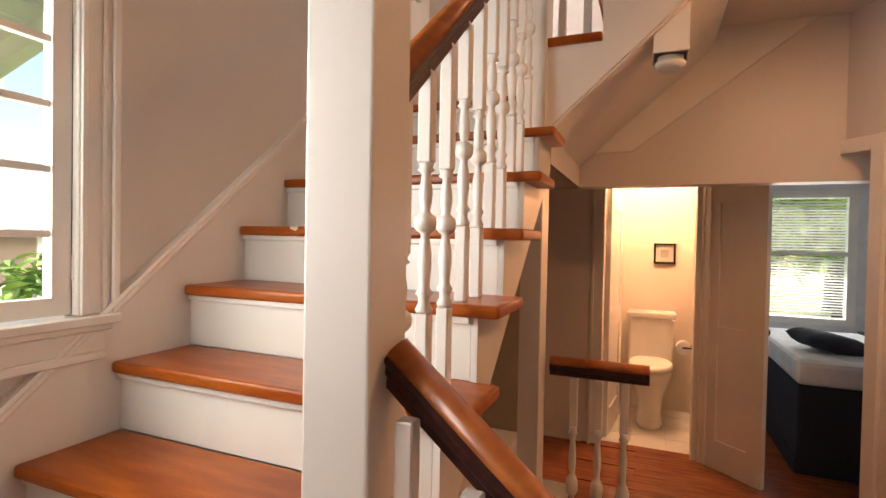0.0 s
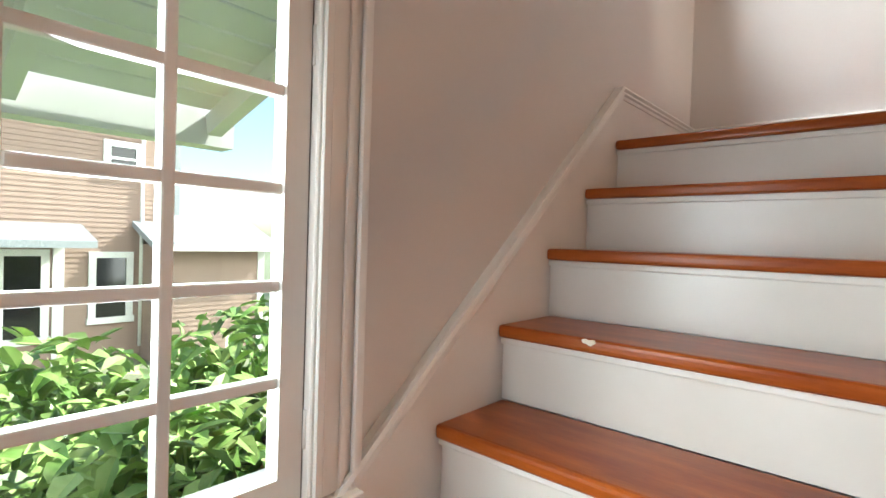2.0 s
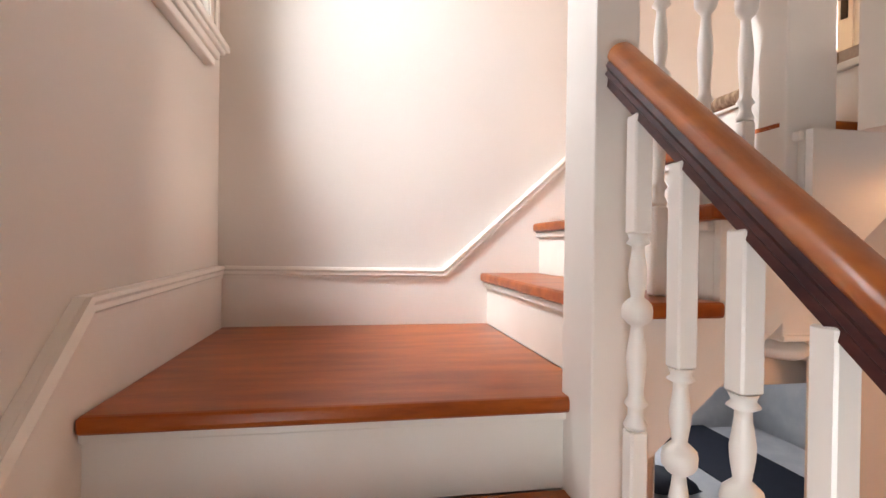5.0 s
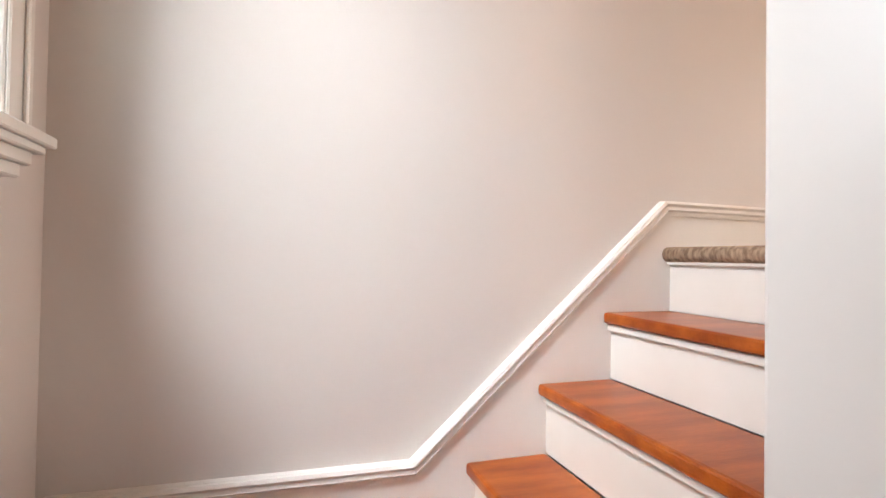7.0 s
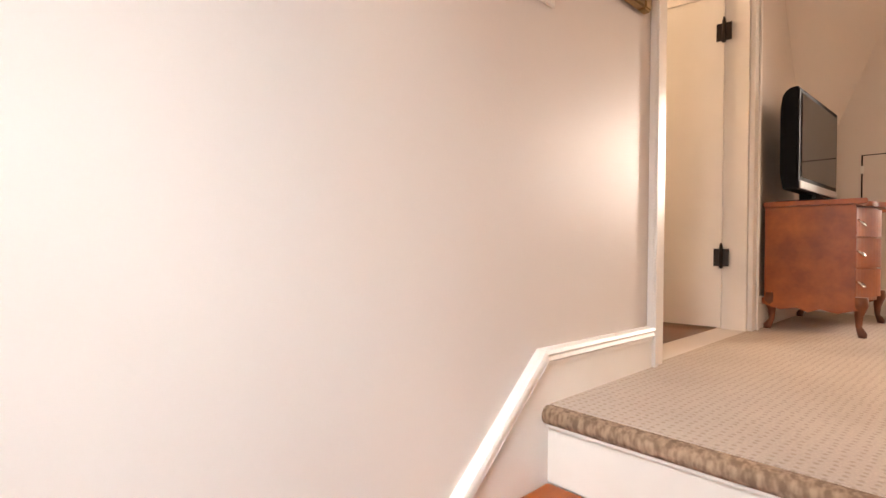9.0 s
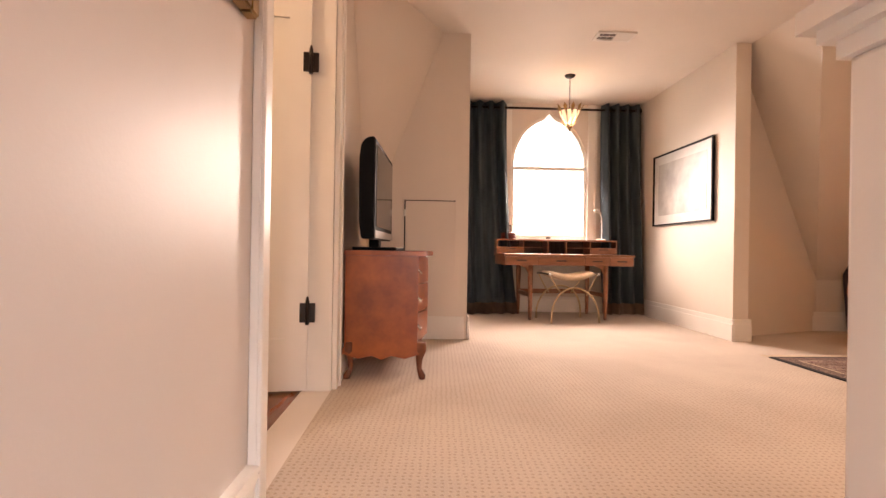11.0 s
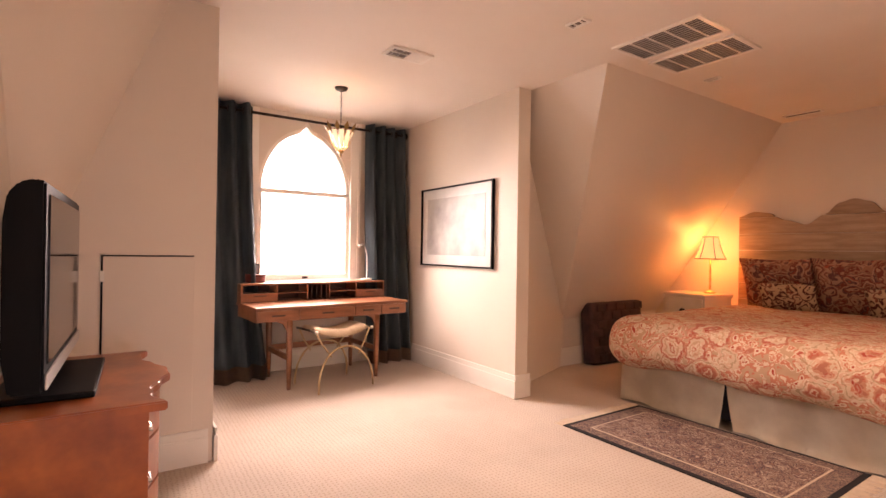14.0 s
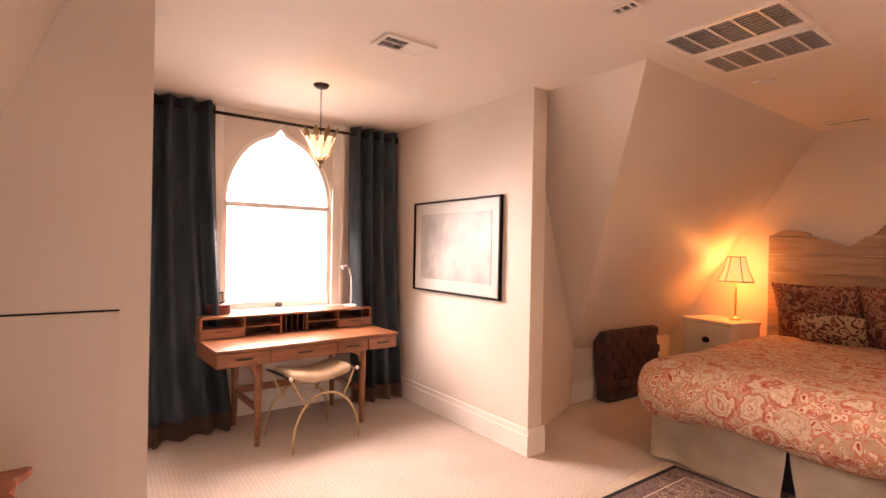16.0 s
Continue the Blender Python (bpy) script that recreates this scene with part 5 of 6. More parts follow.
def curtain(y0, y1, folds, seed, label, flare, swing):
    q = thing("curtain", label, "curtain", (6.4, (y0 + y1) / 2, UP), "dormer curtains")
    ny, nz = folds * 12, 26
    H = 3.07 - UP
    bm = bmesh.new()
    hem = bmesh.new()
    rows = []
    for j in range(nz + 1):
        f = j / nz
        z = 0.012 + (H * f if j != 1 else 0.115)
        spread = 1 + flare * (1 - f) ** 2
        row = []
        for i in range(ny + 1):
            u = i / ny
            y = (u - 0.5) * (y1 - y0) * spread + 0.015 * math.sin(u * 9 + 2 * f + seed) * (1 - f) - swing * (1 - f) ** 2
            amp = 0.05 + 0.014 * math.sin(seed + u * 7)
            x = amp * math.cos(u * folds * 2 * math.pi + 0.5 * math.sin(f * 2.2 + seed)) - (0.13 + 1.2 * swing * u) * (1 - f) ** 2
            row.append((x, y, z))
        rows.append(row)

    def skin(b, part_rows):
        vv = [[b.verts.new(p) for p in r] for r in part_rows]
        for a, c in zip(vv, vv[1:]):
            for i in range(ny):
                b.faces.new((a[i], a[i + 1], c[i + 1], c[i])).smooth = True

    skin(bm, rows[1:])
    skin(hem, rows[:2])
    for b in (bm, hem):
        bmesh.ops.solidify(b, geom=b.faces[:], thickness=0.006)
    part("drape", bm, CURT, q)
    part("hem", hem, CURTHEM, q, "brown hem band")
    for k in range(folds * 2):
        u = (k + 0.5) / (folds * 2)
        ring = part("grommet", lathe([(0.03, -0.003), (0.03, 0.003), (0.022, 0.003)], 12, (0, 0, 0)), IRON, q)
        ring.rotation_euler = (radians(90), 0, 0)
        ring.location = (0.0, (u - 0.5) * (y1 - y0), H - 0.05)
    return q


curtain(-0.325, 0.16, 4, 1.0, "slate blue velvet curtain with brown hem", 0.22, 0.085)
curtain(-1.815, -1.365, 4, 2.3, "slate blue velvet curtain with brown hem", 0.06, 0.0)
rod = thing("curtain_rod", "dark bronze curtain rod above the window", "curtain rod", (6.4, AC, 3.02))
part("rod", tube([(0, -0.98, 0), (0, 1.02, 0)], 0.012, 10), IRON, rod)
for y in (-0.96, 1.0):
    part("bracket", box(-0.01, 0.098, y - 0.01, y + 0.01, -0.015, 0.015), IRON, rod)

# ---- desk ----
DX, DY = 6.12, -0.85
desk = thing("desk", "teak writing desk with pigeonholes and drawers", "desk", (DX, DY, UP))
desk.rotation_euler = (0, 0, radians(3))
TOPZ = 0.645
part("desktop", box(-0.3, 0.33, -0.655, 0.655, TOPZ - 0.022, TOPZ, 0.004), DESKW, desk)
part("apron_box", box(-0.285, 0.3, -0.645, 0.645, TOPZ - 0.112, TOPZ - 0.023), DESKW, desk)
# Each pull is a proud strip, coloured dark like a shaded recess.
for a, b in ((-0.64, -0.33), (-0.32, 0.14), (0.15, 0.39), (0.4, 0.64)):
    dr = part("drawer_front", box(-0.298, -0.286, -b, -a, TOPZ - 0.106, TOPZ - 0.028, 0.003), DESKW, desk)
    c = -(a + b) / 2
    part("pull", box(-0.306, -0.2985, c - 0.05, c + 0.05, TOPZ - 0.072, TOPZ - 0.058, 0.003), DESKD, dr, "dark strip for the shade of a recessed pull")
for x, y in ((-0.24, 0.38), (-0.24, -0.38), (0.24, 0.38), (0.24, -0.38)):
    leg = lathe([(0.016, 0), (0.019, 0.1), (0.026, TOPZ - 0.25), (0.026, TOPZ - 0.112)], 12)
    o = part("leg", leg, DESKW, desk)
    o.location = (x, y, 0)
    if x < 0:
        sgn = 1 if y > 0 else -1
        br = prism([(0, 0), (0.09, 0), (0.03, -0.03), (0, -0.09)], "x", -0.012, 0.012)
        o2 = part("bracket", br, DESKW, desk)
        o2.location = (x, y + (0.02 if sgn > 0 else 0.02), TOPZ - 0.112)
for y in (0.38, -0.38):
    part("stretcher", box(-0.24, 0.24, y - 0.012, y + 0.012, 0.22, 0.26, 0.004), DESKW, desk)
part("back_stretcher", box(0.225, 0.25, -0.38, 0.38, 0.22, 0.27, 0.004), DESKW, desk)
hutch = part("hutch", join(box(0.1, 0.33, -0.65, 0.65, TOPZ + 0.135, TOPZ + 0.15, 0.003), box(0.1, 0.33, -0.65, -0.635, TOPZ, TOPZ + 0.135), box(0.1, 0.33, 0.635, 0.65, TOPZ, TOPZ + 0.135), box(0.315, 0.33, -0.635, 0.635, TOPZ, TOPZ + 0.135)), DESKW, desk)
# Back board and slats coloured dark for shade inside the pigeonholes.
part("recess_back", box(0.3, 0.314, -0.634, 0.634, TOPZ + 0.001, TOPZ + 0.134), DESKD, hutch, "back board coloured dark as recess shade")
for y in (-0.36, -0.1, 0.1, 0.36):
    part("divider", box(0.105, 0.3, y - 0.005, y + 0.005, TOPZ, TOPZ + 0.134), DESKW, hutch)
for a, b in ((-0.634, -0.366), (0.366, 0.634)):
    dw1 = part("small_drawer", box(0.1, 0.28, a, b, TOPZ + 0.004, TOPZ + 0.07, 0.003), DESKW, hutch)
    part("drawer_slot", box(0.096, 0.1, (a + b) / 2 - 0.05, (a + b) / 2 + 0.05, TOPZ + 0.045, TOPZ + 0.054), DESKD, dw1)
for a, b in ((-0.355, -0.105), (0.105, 0.355)):
    part("shelf", box(0.11, 0.3, a, b, TOPZ + 0.062, TOPZ + 0.07), DESKW, hutch)
for k in range(4):
    part("folder_slat", box(0.12, 0.3, -0.08 + 0.045 * k, -0.075 + 0.045 * k, TOPZ + 0.001, TOPZ + 0.13), DESKD, hutch)
lb = thing("lacquer_box", "round dark red lacquer box on the desk", "box", (6.38, -0.35, UP + TOPZ + 0.15))
part("body", lathe([(0.075, 0), (0.08, 0.01), (0.08, 0.045), (0.078, 0.05)], 22), REDW, lb)
part("lid", lathe([(0.082, 0.05), (0.082, 0.066), (0.076, 0.07)], 22), REDW, lb)
ph = thing("photo_frame", "small dark framed photograph on a box", "photo frame", (6.38, -0.35, UP + TOPZ + 0.22))
part("frame", box(-0.008, 0.008, -0.03, 0.03, 0, 0.085, 0.003), IRON, ph)
part("print", box(-0.0095, -0.008, -0.022, 0.022, 0.01, 0.075), PAPER, ph)
dl = thing("desk_lamp", "slim white gooseneck desk lamp", "desk lamp", (6.36, -1.36, UP + TOPZ + 0.15))
part("base", lathe([(0.05, 0), (0.05, 0.012), (0.04, 0.018)], 18), EXTW, dl)
part("stem", tube([(0, 0, 0.012), (0, -0.005, 0.12), (0, 0.0, 0.24), (0, 0.02, 0.31), (0, 0.045, 0.335), (0, 0.07, 0.33)], 0.006), EXTW, dl)
part("head", lathe([(0.012, 0), (0.016, 0.03)], 10, (0, 0.075, 0.305)), EXTW, dl)

# ---- stool ----
stool = thing("stool", "cream hide stool on curved gold legs", "stool", (5.84, -0.84, UP))
stool.rotation_euler = (0, 0, radians(8))
seat = bmesh.new()
n = 16
grid = []
for lvl, th in ((0, 0.0), (1, 0.05)):
    g = []
    for i in range(n + 1):
        row = []
        for j in range(9):
            u, v = 2 * i / n - 1, 2 * j / 8 - 1
            edge = (1 - u ** 6) * (1 - v ** 6)
            z = 0.385 + 0.055 * u * u + (0.018 + th * edge ** 0.4 if lvl else 0.018 - 0.012 * edge)
            row.append(seat.verts.new((v * 0.15, u * 0.235, z)))
        g.append(row)
    grid.append(g)
for lvl in (0, 1):
    g = grid[lvl]
    for i in range(n):
        for j in range(8):
            f = [g[i][j], g[i + 1][j], g[i + 1][j + 1], g[i][j + 1]]
            seat.faces.new(f if lvl == 0 else f[::-1]).smooth = True
bmesh.ops.remove_doubles(seat, verts=seat.verts[:], dist=0.002)
part("seat", seat, STOOLF, stool, "cream hide seat")
for s in (-1, 1):
    pts = []
    for k in range(17):
        a = math.pi * k / 16
        pts.append((s * (0.17 + 0.03 * (1 - math.sin(a))), -0.24 * math.cos(a), 0.33 * math.sin(a) ** 0.8))
    part("leg_arch", tube(pts, 0.009, 8), GOLD, stool, "curved pale gold leg")
    part("side_rail", tube([(-0.16, s * 0.245, 0.455), (-0.05, s * 0.25, 0.46), (0.05, s * 0.25, 0.46), (0.16, s * 0.245, 0.455)], 0.009, 8), IRON, stool, "dark handle bar")
    part("strut", tube([(s * 0.17, -0.12, 0.26), (s * 0.15, -0.19, 0.36), (s * 0.14, -0.24, 0.455)], 0.007, 8), GOLD, stool)
    part("strut", tube([(s * 0.17, 0.12, 0.26), (s * 0.15, 0.19, 0.36), (s * 0.14, 0.24, 0.455)], 0.007, 8), GOLD, stool)
    part("finial", lathe([(0.004, -0.014), (0.013, -0.006), (0.013, 0.006), (0.004, 0.014)], 10, (-0.165, s * 0.245, 0.455)), TRIM, stool)

# ---- picture on the dormer wall ----
pic = framed("framed_picture", "large black framed pale print under glass", (5.577, -1.826, 2.1), 1.06, 0.71, 0.014, BLACKP, 180, 0.085)

# ---- chandelier ----
ch = thing("chandelier", "small antique gilt chandelier with lit glass petals", "chandelier", (5.61, -0.77, CEILZ))
ch.scale = (0.72, 0.72, 0.95)
part("ceiling_rose", lathe([(0.02, -0.03), (0.055, -0.02), (0.068, -0.006), (0.07, 0.0)], 20), IRON, ch)
for k in range(11):
    link = bmesh.new()
    pts = [(0.008 * math.cos(a * math.pi / 4), 0, 0.017 * math.sin(a * math.pi / 4)) for a in range(9)]
    o = part("chain_link", tube(pts, 0.002, 5), IRON, ch)
    o.location, o.rotation_euler = (0, 0, -0.045 - 0.024 * k), (0, 0, radians(90 * (k % 2)))
part("stem", tube([(0, 0, -0.3), (0, 0, -0.42)], 0.006), IRON, ch)
for k in range(10):
    a = k * math.pi / 5
    d = Vector((math.cos(a), math.sin(a), 0))
    part("rib", tube([d * 0.135 + Vector((0, 0, -0.345)), d * 0.12 + Vector((0, 0, -0.4)), d * 0.085 + Vector((0, 0, -0.46)), d * 0.03 + Vector((0, 0, -0.505))], 0.0025, 6), GOLD, ch)
    lf = prism([(0.0, -0.01), (0.02, 0.015), (0.024, 0.04), (0.0, 0.08), (-0.024, 0.04), (-0.02, 0.015)], "y", -0.002, 0.002)
    bmesh.ops.transform(lf, matrix=Matrix.Translation(d * 0.132 + Vector((0, 0, -0.355))) @ Matrix.Rotation(a + math.pi / 2, 4, "Z") @ Matrix.Rotation(radians(38), 4, "X"), verts=lf.verts[:])
    part("leaf", lf, BRASS, ch, "gilt metal leaf")
    e = Vector((math.cos(a + 0.31), math.sin(a + 0.31), 0))
    pt = prism([(-0.024, 0.02), (0.024, 0.02), (0.02, -0.06), (0.007, -0.115), (-0.007, -0.115), (-0.02, -0.06)], "y", -0.002, 0.002)
    bmesh.ops.transform(pt, matrix=Matrix.Translation(e * 0.118 + Vector((0, 0, -0.37))) @ Matrix.Rotation(a + 0.31 + math.pi / 2, 4, "Z") @ Matrix.Rotation(radians(32), 4, "X"), verts=pt.verts[:])
    part("glass_petal", pt, GLOWG, ch, "lit frosted glass petal")
part("finial", lathe([(0.004, -0.56), (0.014, -0.545), (0.008, -0.53), (0.035, -0.515), (0.03, -0.5)], 12), BRASS, ch)

# ---- ceiling vents ----
def grille(name, label, x, y, w, d, cols, rows, fill=VENT, t=0.022):
    q = thing(name, label, "vent", (x, y, CEILZ))
    f = bmesh.new()
    for a, b, c, e in ((-w / 2, w / 2, -d / 2, -d / 2 + t), (-w / 2, w / 2, d / 2 - t, d / 2), (-w / 2, -w / 2 + t, -d / 2 + t, d / 2 - t), (w / 2 - t, w / 2, -d / 2 + t, d / 2 - t)):
        bbox(f, a, b, c, e, -0.012, 0.0)
    part("frame", f, TRIM, q)
    part("filter", box(-w / 2 + t, w / 2 - t, -d / 2 + t, d / 2 - t, -0.003, 0.0), fill, q)
    for k in range(1, cols):
        xx = -w / 2 + w * k / cols
        part("bar", box(xx - 0.004, xx + 0.004, -d / 2 + t, d / 2 - t, -0.009, -0.003), TRIM, q)
    for k in range(1, rows):
        yy = -d / 2 + d * k / rows
        part("slat", box(-w / 2 + t, w / 2 - t, yy - 0.0015, yy + 0.0015, -0.008, -0.003), GREYP, q)
    return q


grille("ceiling_vent", "white framed return air grille", 3.67, -1.93, 0.53, 0.31, 5, 12)
grille("ceiling_vent", "white framed return air grille", 3.68, -2.31, 0.53, 0.31, 5, 12)
reg = grille("ceiling_register", "small white ceiling air register", 4.745, -0.85, 0.16, 0.29, 2, 6)
part("closed_half", box(-0.058, 0.058, -0.123, 0.0, -0.011, -0.0035), TRIM, reg)
grille("ceiling_vent", "narrow slot air vent in the ceiling", 3.85, -4.225, 0.28, 0.08, 1, 1, VENT, 0.008)
grille("ceiling_register", "very small ceiling slot", 3.86, -2.777, 0.1, 0.05, 2, 1, VENT, 0.01)
grille("ceiling_register", "very small ceiling slot", 3.83, -1.36, 0.12, 0.07, 3, 1, VENT, 0.012)

# Rim added out of view as a fitting for the bedroom fill lamp.
rl2 = thing("fill_light_rim", "white round rim added around the unseen fill lamp", "ceiling light", (2.4, -1.6, CEILZ))
rim2 = bmesh.new()
bmesh.ops.create_circle(rim2, segments=28, radius=0.13)
inner_ring = bmesh.ops.extrude_edge_only(rim2, edges=rim2.edges[:])["geom"]
bmesh.ops.scale(rim2, vec=(1.2, 1.2, 1), verts=[v for v in inner_ring if isinstance(v, bmesh.types.BMVert)])
bmesh.ops.solidify(rim2, geom=rim2.faces[:], thickness=0.01)
part("rim", rim2, TRIM, rl2).location = (0, 0, -0.006)

# ---- access hatch ----
hatch = thing("access_hatch", "painted flush access hatch edged by black shade strips", "hatch", (4.789, 0.52, 0.97))
part("panel", box(-0.006, 0.0, -0.19, 0.185, 0.0, 0.865, 0.002), BEDWALL, hatch)
# Raised black bars stand in for the shade round the hatch edge.
part("gap", join(box(-0.0025, 0.0, 0.186, 0.194, 0.0, 0.872), box(-0.0025, 0.0, -0.19, 0.194, 0.866, 0.872)), BLACKP, hatch)
part("hinge", box(-0.01, -0.002, 0.18, 0.198, 0.75, 0.80, 0.002), TRIM, hatch)

# ---- dresser and television ----
dress = thing("dresser", "reddish wooden serpentine chest of drawers", "dresser", (3.99, 0.768, UP))


def serp(x):
    """How far the shaped front swells towards the room."""
    return -0.2 - 0.035 * math.cos(x / 0.4 * math.pi * 1.5) * (1 if abs(x) < 0.4 else 0.6)


xs = [-0.385 + 0.77 * k / 28 for k in range(29)]
part("carcass", prism([(x, serp(x) + 0.02) for x in xs] + [(0.385, 0.2), (-0.385, 0.2)], "z", 0.16, 0.635), DRESSER, dress)
top_out = [(x * 1.035, serp(x) - 0.022 + 0.006 * math.cos(x * 60)) for x in xs]
part("top", prism(top_out + [(0.4, 0.205), (-0.4, 0.205)], "z", 0.636, 0.662, 0.004), DRESSER, dress)
for k, (za0, zb0) in enumerate(((0.18, 0.32), (0.33, 0.475), (0.485, 0.625))):
    xd = xs[2:-2]
    o = part("drawer", prism([(x, serp(x) + 0.005) for x in xd] + [(x, serp(x) + 0.019) for x in xd[::-1]], "z", za0, zb0), DRESSER, dress, "curved drawer front")
    for x in (-0.22, 0.22):
        p = tube([(x - 0.04, serp(x) + 0.005, (za0 + zb0) / 2 + 0.012), (x - 0.025, serp(x) - 0.02, (za0 + zb0) / 2 - 0.015), (x + 0.025, serp(x) - 0.02, (za0 + zb0) / 2 - 0.015), (x + 0.04, serp(x) + 0.005, (za0 + zb0) / 2 + 0.012)], 0.005)
        part("handle", p, CHROME, o, "silvered bail handle")
sk = [(-0.2, 0.16), (0.2, 0.16), (0.2, 0.13), (0.12, 0.105), (0.05, 0.12), (0.0, 0.1), (-0.05, 0.12), (-0.12, 0.105), (-0.2, 0.13)]
for x in (-0.385, 0.37):
    part("side_apron", prism([(a + 0.01, b) for a, b in sk], "x", x, x + 0.015), DRESSER, dress)
for x, y in ((-0.36, -0.19), (0.36, -0.19), (-0.36, 0.175), (0.36, 0.175)):
    sx, sy = (-1 if x < 0 else 1), (-1 if y < 0 else 1)
    b = bmesh.new()
    rings = []
    for z, r, off in ((0.0, 0.017, 0.012), (0.02, 0.02, 0.01), (0.05, 0.013, -0.004), (0.1, 0.018, -0.004), (0.15, 0.03, 0.004), (0.19, 0.03, 0.0)):
        rings.append([b.verts.new((x + sx * off + r * math.cos(a * math.pi / 5), y + sy * off + r * math.sin(a * math.pi / 5), z)) for a in range(10)])
    for r0, r1 in zip(rings, rings[1:]):
        for a in range(10):
            b.faces.new((r0[a], r0[(a + 1) % 10], r1[(a + 1) % 10], r1[a])).smooth = True
    b.faces.new(rings[0][::-1])
    b.faces.new(rings[-1])
    part("leg", b, DRESSERD, dress, "dark curved leg")
tv = thing("television", "black flat television with silver lower edge", "television", (3.985, 0.835, UP + 0.662))
tv.rotation_euler = (0, 0, radians(-2.7))
part("base", box(-0.25, 0.25, -0.13, 0.11, 0.0, 0.018, 0.006), BLACKP, tv)
part("neck", box(-0.05, 0.05, -0.01, 0.05, 0.018, 0.08, 0.008), BLACKP, tv)
body = prism([(-0.033, 0.06), (-0.033, 0.58), (-0.01, 0.585), (0.02, 0.575), (0.042, 0.545), (0.05, 0.48), (0.05, 0.15), (0.035, 0.06)], "x", -0.4, 0.4, 0.006)
part("cabinet", body, BLACKP, tv)
part("screen", box(-0.36, 0.36, -0.038, -0.0335, 0.125, 0.55), SCREEN, tv, "dark reflective screen")
part("speaker_strip", box(-0.39, 0.39, -0.04, -0.034, 0.065, 0.105, 0.003), GREYP, tv, "silver lower edge")

# ---- rug ----
rug = thing("rug", "dark faded persian rug with cream fringe", "rug", (3.535, -2.08, UP))
RW, RD = 0.655, 0.39
part("border", box(-RW, RW, -RD, RD, 0.0, 0.008, 0.002, 1), RUGB, rug, "black outer border")
part("band", box(-RW + 0.03, RW - 0.03, -RD + 0.03, RD - 0.03, 0.004, 0.0095), RUGT, rug, "patterned border band")
part("inner_line", box(-RW + 0.125, RW - 0.125, -RD + 0.105, RD - 0.105, 0.004, 0.0105), FRINGE, rug, "thin cream line")
part("field", box(-RW + 0.135, RW - 0.135, -RD + 0.115, RD - 0.115, 0.004, 0.0115), RUGM, rug, "patterned wool field")
rnd = random.Random(5)
for s in (-1, 1):
    fr = bmesh.new()
    for k in range(70):
        y = -RD + 2 * RD * k / 69
        ln, dv = rnd.uniform(0.05, 0.085), rnd.uniform(-0.015, 0.015)
        a, b = s * RW, s * (RW + ln)
        v = [fr.verts.new(p) for p in ((a, y - 0.004, 0.003), (a, y + 0.004, 0.003), (b, y + 0.005 + dv, 0.002), (b, y - 0.005 + dv, 0.002), (a, y, 0.009), (b, y + dv, 0.007))]
        for f in ((0, 1, 2, 3), (0, 3, 5, 4), (1, 4, 5, 2)):
            fr.faces.new([v[i] for i in f])
    part("fringe", fr, FRINGE, rug, "cream cotton fringe")

# ---- bed ----
bed = thing("bed", "made bed with paisley duvet and linen skirt", "bed", (3.5, -3.45, UP))


def rounded(x0, x1, y0, y1, z0, z1, r, cuts, wr, seed, drop=0.0):
    bm = bmesh.new()
    bmesh.ops.create_cube(bm, size=2.0)
    bmesh.ops.subdivide_edges(bm, edges=bm.edges[:], cuts=cuts, use_grid_fill=True)
    hx, hy, hz = (x1 - x0) / 2, (y1 - y0) / 2, (z1 - z0) / 2
    c = Vector(((x0 + x1) / 2, (y0 + y1) / 2, (z0 + z1) / 2))
    for v in bm.verts:
        p = Vector((v.co.x * hx, v.co.y * hy, v.co.z * hz))
        q = Vector((max(-hx + r, min(hx - r, p.x)), max(-hy + r, min(hy - r, p.y)), max(-hz + r, min(hz - r, p.z))))
        d = p - q
        if d.length > 1e-6:
            p = q + d.normalized() * r
        w = c + p
        nz = noise.noise((w.x * 3.1 + seed, w.y * 3.1, w.z * 3.1)) * wr + noise.noise((w.x * 9 + seed, w.y * 9, w.z * 9)) * wr * 0.35
        w += Vector((p.x, p.y, p.z)).normalized() * nz
        if drop and p.z < 0:
            w.z += drop * min(1.0, -p.z / hz) * noise.noise((w.x * 2.4, w.y * 2.4, seed))
        v.co = w
    for f in bm.faces:
        f.smooth = True
    return bm


part("mattress", rounded(-0.86, 0.86, -0.95, 0.92, 0.28, 0.54, 0.06, 6, 0.0, 0), LINEN, bed)
part("box_base", box(-0.84, 0.84, -0.95, 0.88, 0.04, 0.28), NAVY, bed, "dark box base")
part("duvet", rounded(-0.95, 0.93, -0.86, 1.09, 0.27, 0.635, 0.165, 34, 0.027, 3.0, 0.06), DUVET, bed, "puffed red and cream paisley duvet")


def skirt_panel(p0, p1, h, seed, folds=3, open0=0.0, open1=0.0):
    bm = bmesh.new()
    n = 24
    d = Vector(p1) - Vector(p0)
    nrm = Vector((d.y, -d.x, 0)).normalized()
    rows = []
    for j in range(7):
        f = j / 6
        row = []
        for i in range(n + 1):
            u = i / n
            off = 0.014 * math.sin(u * folds * 6.283 + seed) * (1 - f) + 0.012 * (1 - f)
            cut = open0 * (1 - u) ** 6 - open1 * u ** 6
            p = Vector(p0) + d * u + nrm * off + d.normalized() * cut * (1 - f) ** 1.5
            row.append(bm.verts.new((p.x, p.y, 0.012 + (h - 0.012) * f + 0.01 * math.sin(u * 5 + seed) * (1 - f))))
        rows.append(row)
    for a, b in zip(rows, rows[1:]):
        for i in range(n):
            bm.faces.new((a[i], a[i + 1], b[i + 1], b[i])).smooth = True
    bmesh.ops.solidify(bm, geom=bm.faces[:], thickness=0.006)
    return bm


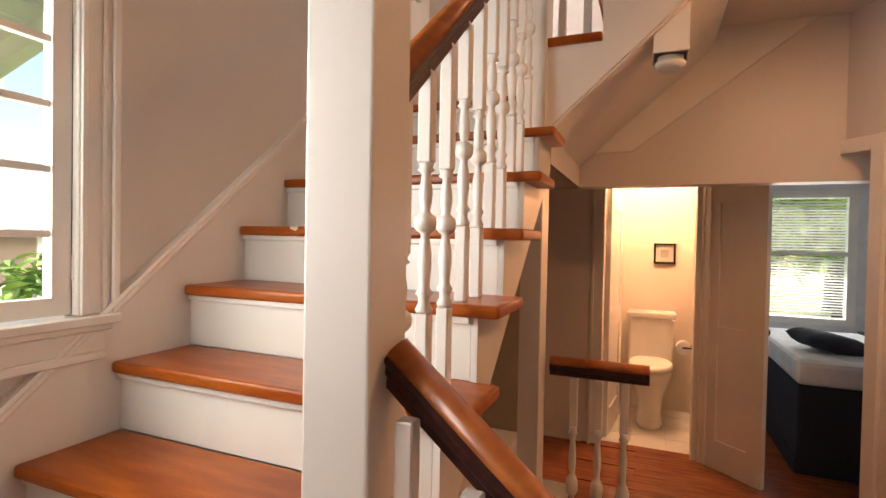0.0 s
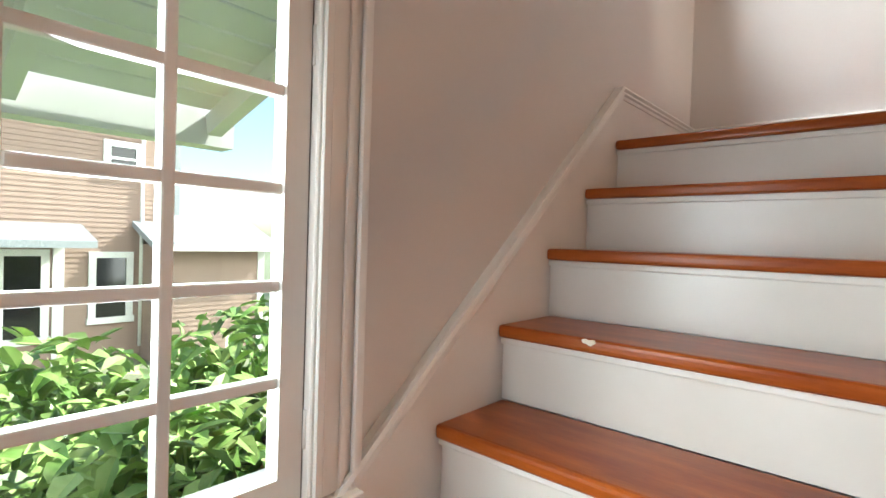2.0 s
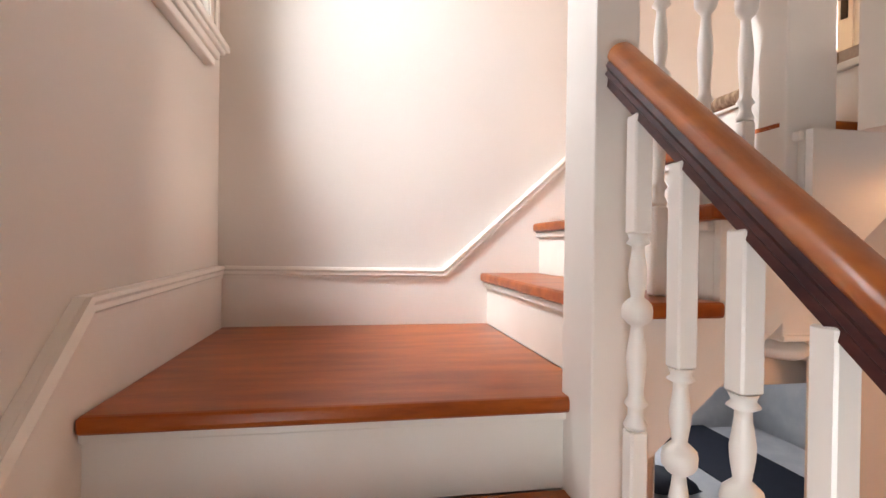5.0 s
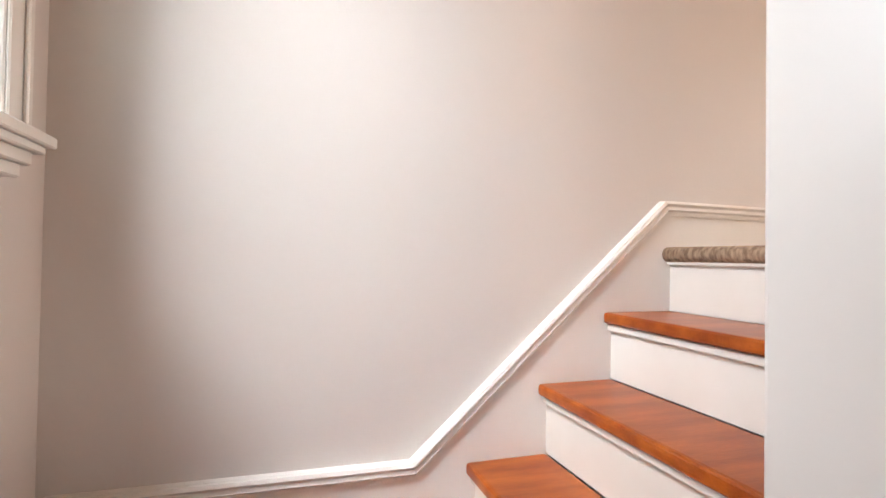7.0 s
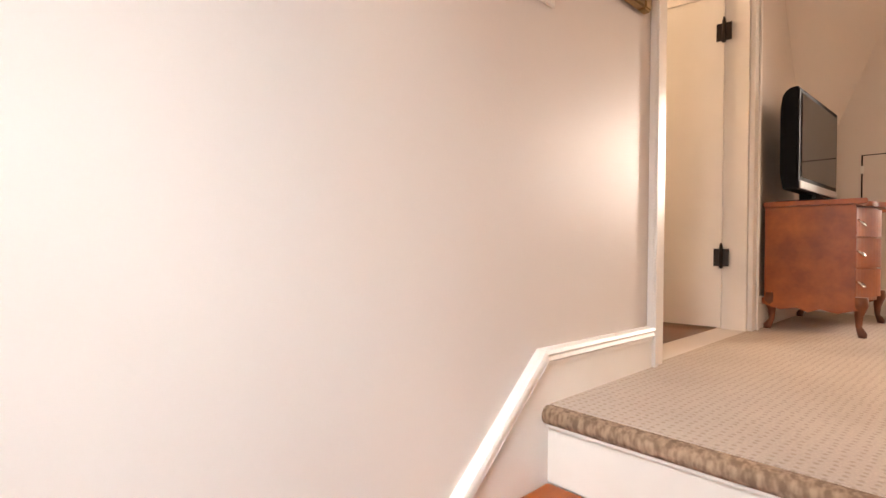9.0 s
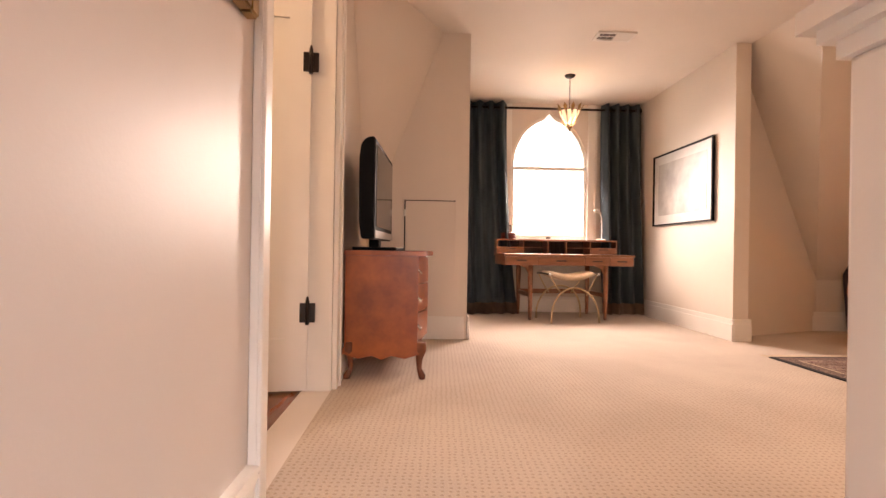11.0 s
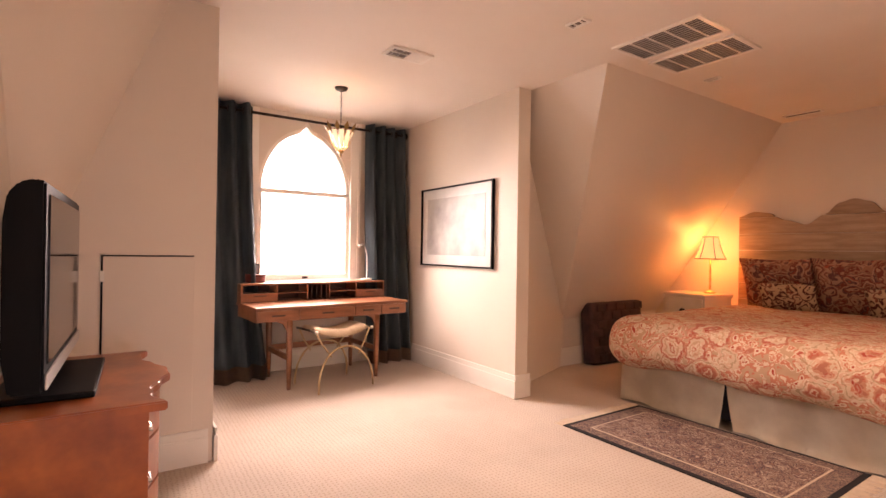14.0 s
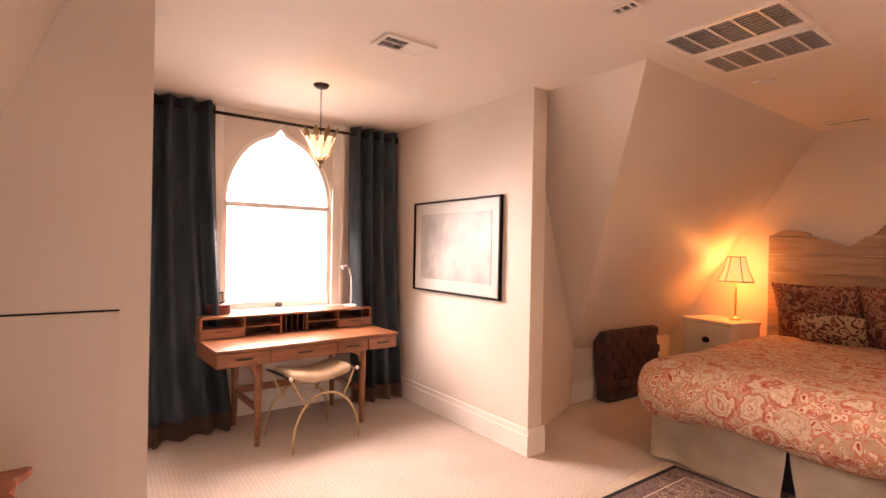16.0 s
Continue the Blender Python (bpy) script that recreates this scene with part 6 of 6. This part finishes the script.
part("bed_skirt", skirt_panel((0.85, 0.955, 0), (0.105, 0.955, 0), 0.36, 0.5, 3, 0.0, 0.03), SKIRTF, bed, "cream linen bed skirt panel")
part("bed_skirt", skirt_panel((0.1, 0.965, 0), (-0.82, 0.955, 0), 0.36, 2.0, 3, 0.06, 0.0), SKIRTF, bed, "cream linen bed skirt panel")
part("bed_skirt", skirt_panel((-0.85, 0.9, 0), (-0.86, -0.9, 0), 0.36, 1.0, 6), SKIRTF, bed, "cream linen bed skirt panel")
part("bed_skirt", skirt_panel((0.86, -0.9, 0), (0.86, 0.9, 0), 0.36, 1.4, 6), SKIRTF, bed, "cream linen bed skirt panel")
hb = thing("headboard", "limed plank headboard with a wavy top edge", "headboard", (3.54, -4.425, UP))


def wave(x):
    a = abs(x)
    keys = [(0.0, 1.57), (0.1, 1.54), (0.2, 1.45), (0.34, 1.365), (0.5, 1.41), (0.66, 1.485), (0.76, 1.5), (0.9, 1.455)]
    for (a0, z0), (a1, z1) in zip(keys, keys[1:]):
        if a <= a1:
            t = (a - a0) / (a1 - a0)
            t = t * t * (3 - 2 * t)
            return z0 + (z1 - z0) * t
    return keys[-1][1]


zs_cut = [0.05 + 0.155 * k for k in range(11)]
for k, z0 in enumerate(zs_cut):
    z1 = z0 + 0.151
    xs2 = [-0.9 + 1.8 * i / 72 for i in range(73)]
    runs, run = [], []
    for x in xs2:
        if wave(x) > z0 + 0.004:
            run.append(x)
        else:
            if len(run) > 1:
                runs.append(run)
            run = []
    if len(run) > 1:
        runs.append(run)
    for run in runs:
        outl = [(x, min(z1, wave(x))) for x in run] + [(run[-1], z0), (run[0], z0)]
        part("plank", prism(outl, "y", -0.018, 0.018 + 0.002 * (k % 2)), HEADB, hb)


def pillow(name, label, place, w, d, h, mat_, tilt, turn, seed):
    q = thing(name, label, "pillow", place, "bed pillows")
    q.rotation_euler = (radians(tilt), 0, radians(turn))
    part("cover", cushion(w, d, h, 16, 0.5, seed), mat_, q)
    return q


pillow("pillow", "dark red paisley pillow against the headboard", (4.03, -4.27, UP + 0.83), 0.6, 0.5, 0.2, PILLOWM, 68, 0, 1)
pillow("pillow", "dark red paisley pillow against the headboard", (3.47, -4.27, UP + 0.84), 0.6, 0.5, 0.2, PILLOWM, 68, 3, 2)
pillow("pillow", "dark red paisley pillow against the headboard", (2.9, -4.27, UP + 0.83), 0.6, 0.5, 0.2, PILLOWM, 68, -2, 3)
pillow("throw_pillow", "small tan pillow with dark medallions", (3.88, -4.06, UP + 0.74), 0.42, 0.26, 0.13, SMALLP, 58, 5, 4)
pillow("throw_pillow", "small tan pillow with dark medallions", (3.15, -4.06, UP + 0.74), 0.42, 0.26, 0.13, SMALLP, 58, -4, 5)

# ---- nightstand and lamp ----
ns = thing("nightstand", "cream painted nightstand with dark oval pulls", "nightstand", (4.73, -4.19, UP))
ns.rotation_euler = (0, 0, radians(-12))
part("top", box(-0.25, 0.25, -0.19, 0.19, 0.68, 0.705, 0.006), CREAMP, ns)
part("body", box(-0.235, 0.235, -0.18, 0.17, 0.06, 0.68), CREAMP, ns)
for z in (0.09, 0.39):
    o = part("drawer", box(-0.215, 0.215, 0.17, 0.186, z, z + 0.27, 0.004), CREAMP, ns)
    pu = lathe([(0.03, 0.0), (0.032, 0.008), (0.022, 0.016)], 16)
    bmesh.ops.transform(pu, matrix=Matrix.Translation((0, 0.186, z + 0.14)) @ Matrix.Rotation(radians(-90), 4, "X") @ Matrix.Diagonal((1.2, 0.85, 1, 1)), verts=pu.verts[:])
    part("pull", pu, IRON, o, "dark oval pull")
for x in (-0.21, 0.21):
    for y in (-0.15, 0.14):
        part("foot", box(x - 0.02, x + 0.02, y - 0.02, y + 0.02, 0, 0.06), CREAMP, ns)
lamp = thing("table_lamp", "lit bedside lamp with ribbed bell shade", "lamp", (4.64, -4.26, UP + 0.705))
part("base", lathe([(0.055, 0), (0.055, 0.01), (0.03, 0.025), (0.012, 0.035)], 18), GOLD, lamp)
part("stem", lathe([(0.007, 0.03), (0.012, 0.07), (0.007, 0.1), (0.013, 0.14), (0.007, 0.18), (0.012, 0.22), (0.007, 0.26), (0.006, 0.34)], 12), GOLD, lamp)
sh = bmesh.new()
rr = []
for z, r in ((0.34, 0.138), (0.37, 0.125), (0.42, 0.103), (0.48, 0.085), (0.555, 0.07)):
    rr.append([sh.verts.new((r * math.cos(a * math.pi / 12), r * math.sin(a * math.pi / 12), z)) for a in range(24)])
for r0, r1 in zip(rr, rr[1:]):
    for a in range(24):
        sh.faces.new((r0[a], r0[(a + 1) % 24], r1[(a + 1) % 24], r1[a])).smooth = True
shade = part("shade", sh, SHADEM, lamp, "glowing cream fabric shade")
shade.visible_shadow = False
for k in range(6):
    a = k * math.pi / 3 + 0.3
    d = Vector((math.cos(a), math.sin(a), 0))
    part("shade_rib", tube([d * 0.139 + Vector((0, 0, 0.34)), d * 0.104 + Vector((0, 0, 0.42)), d * 0.086 + Vector((0, 0, 0.48)), d * 0.071 + Vector((0, 0, 0.555))], 0.003, 5), IRON, shade)
for r, z in ((0.139, 0.34), (0.071, 0.555)):
    part("shade_rim", tube([(r * math.cos(a * math.pi / 12), r * math.sin(a * math.pi / 12), z) for a in range(25)], 0.004, 5), IRON, shade)

# ---- quilted bolster by the knee wall ----
cu = thing("floor_cushion", "dark brown block-quilted floor cushion leaning on the wall", "cushion", (5.24, -3.56, UP + 0.31))
part("pad", box(-0.07, 0.07, -0.4, 0.4, -0.3, 0.29, 0.03, 3), CUSH, cu)
for j in range(7):
    for i in range(6):
        y0 = -0.4 + 0.145 * i + (0.07 if j % 2 else 0.0)
        if y0 + 0.13 > 0.42:
            continue
        part("quilt_block", box(-0.082, -0.068, y0, y0 + 0.135, -0.29 + 0.082 * j, -0.29 + 0.082 * j + 0.074, 0.006, 1), CUSH, cu)
cu.rotation_euler = (0, radians(6), 0)
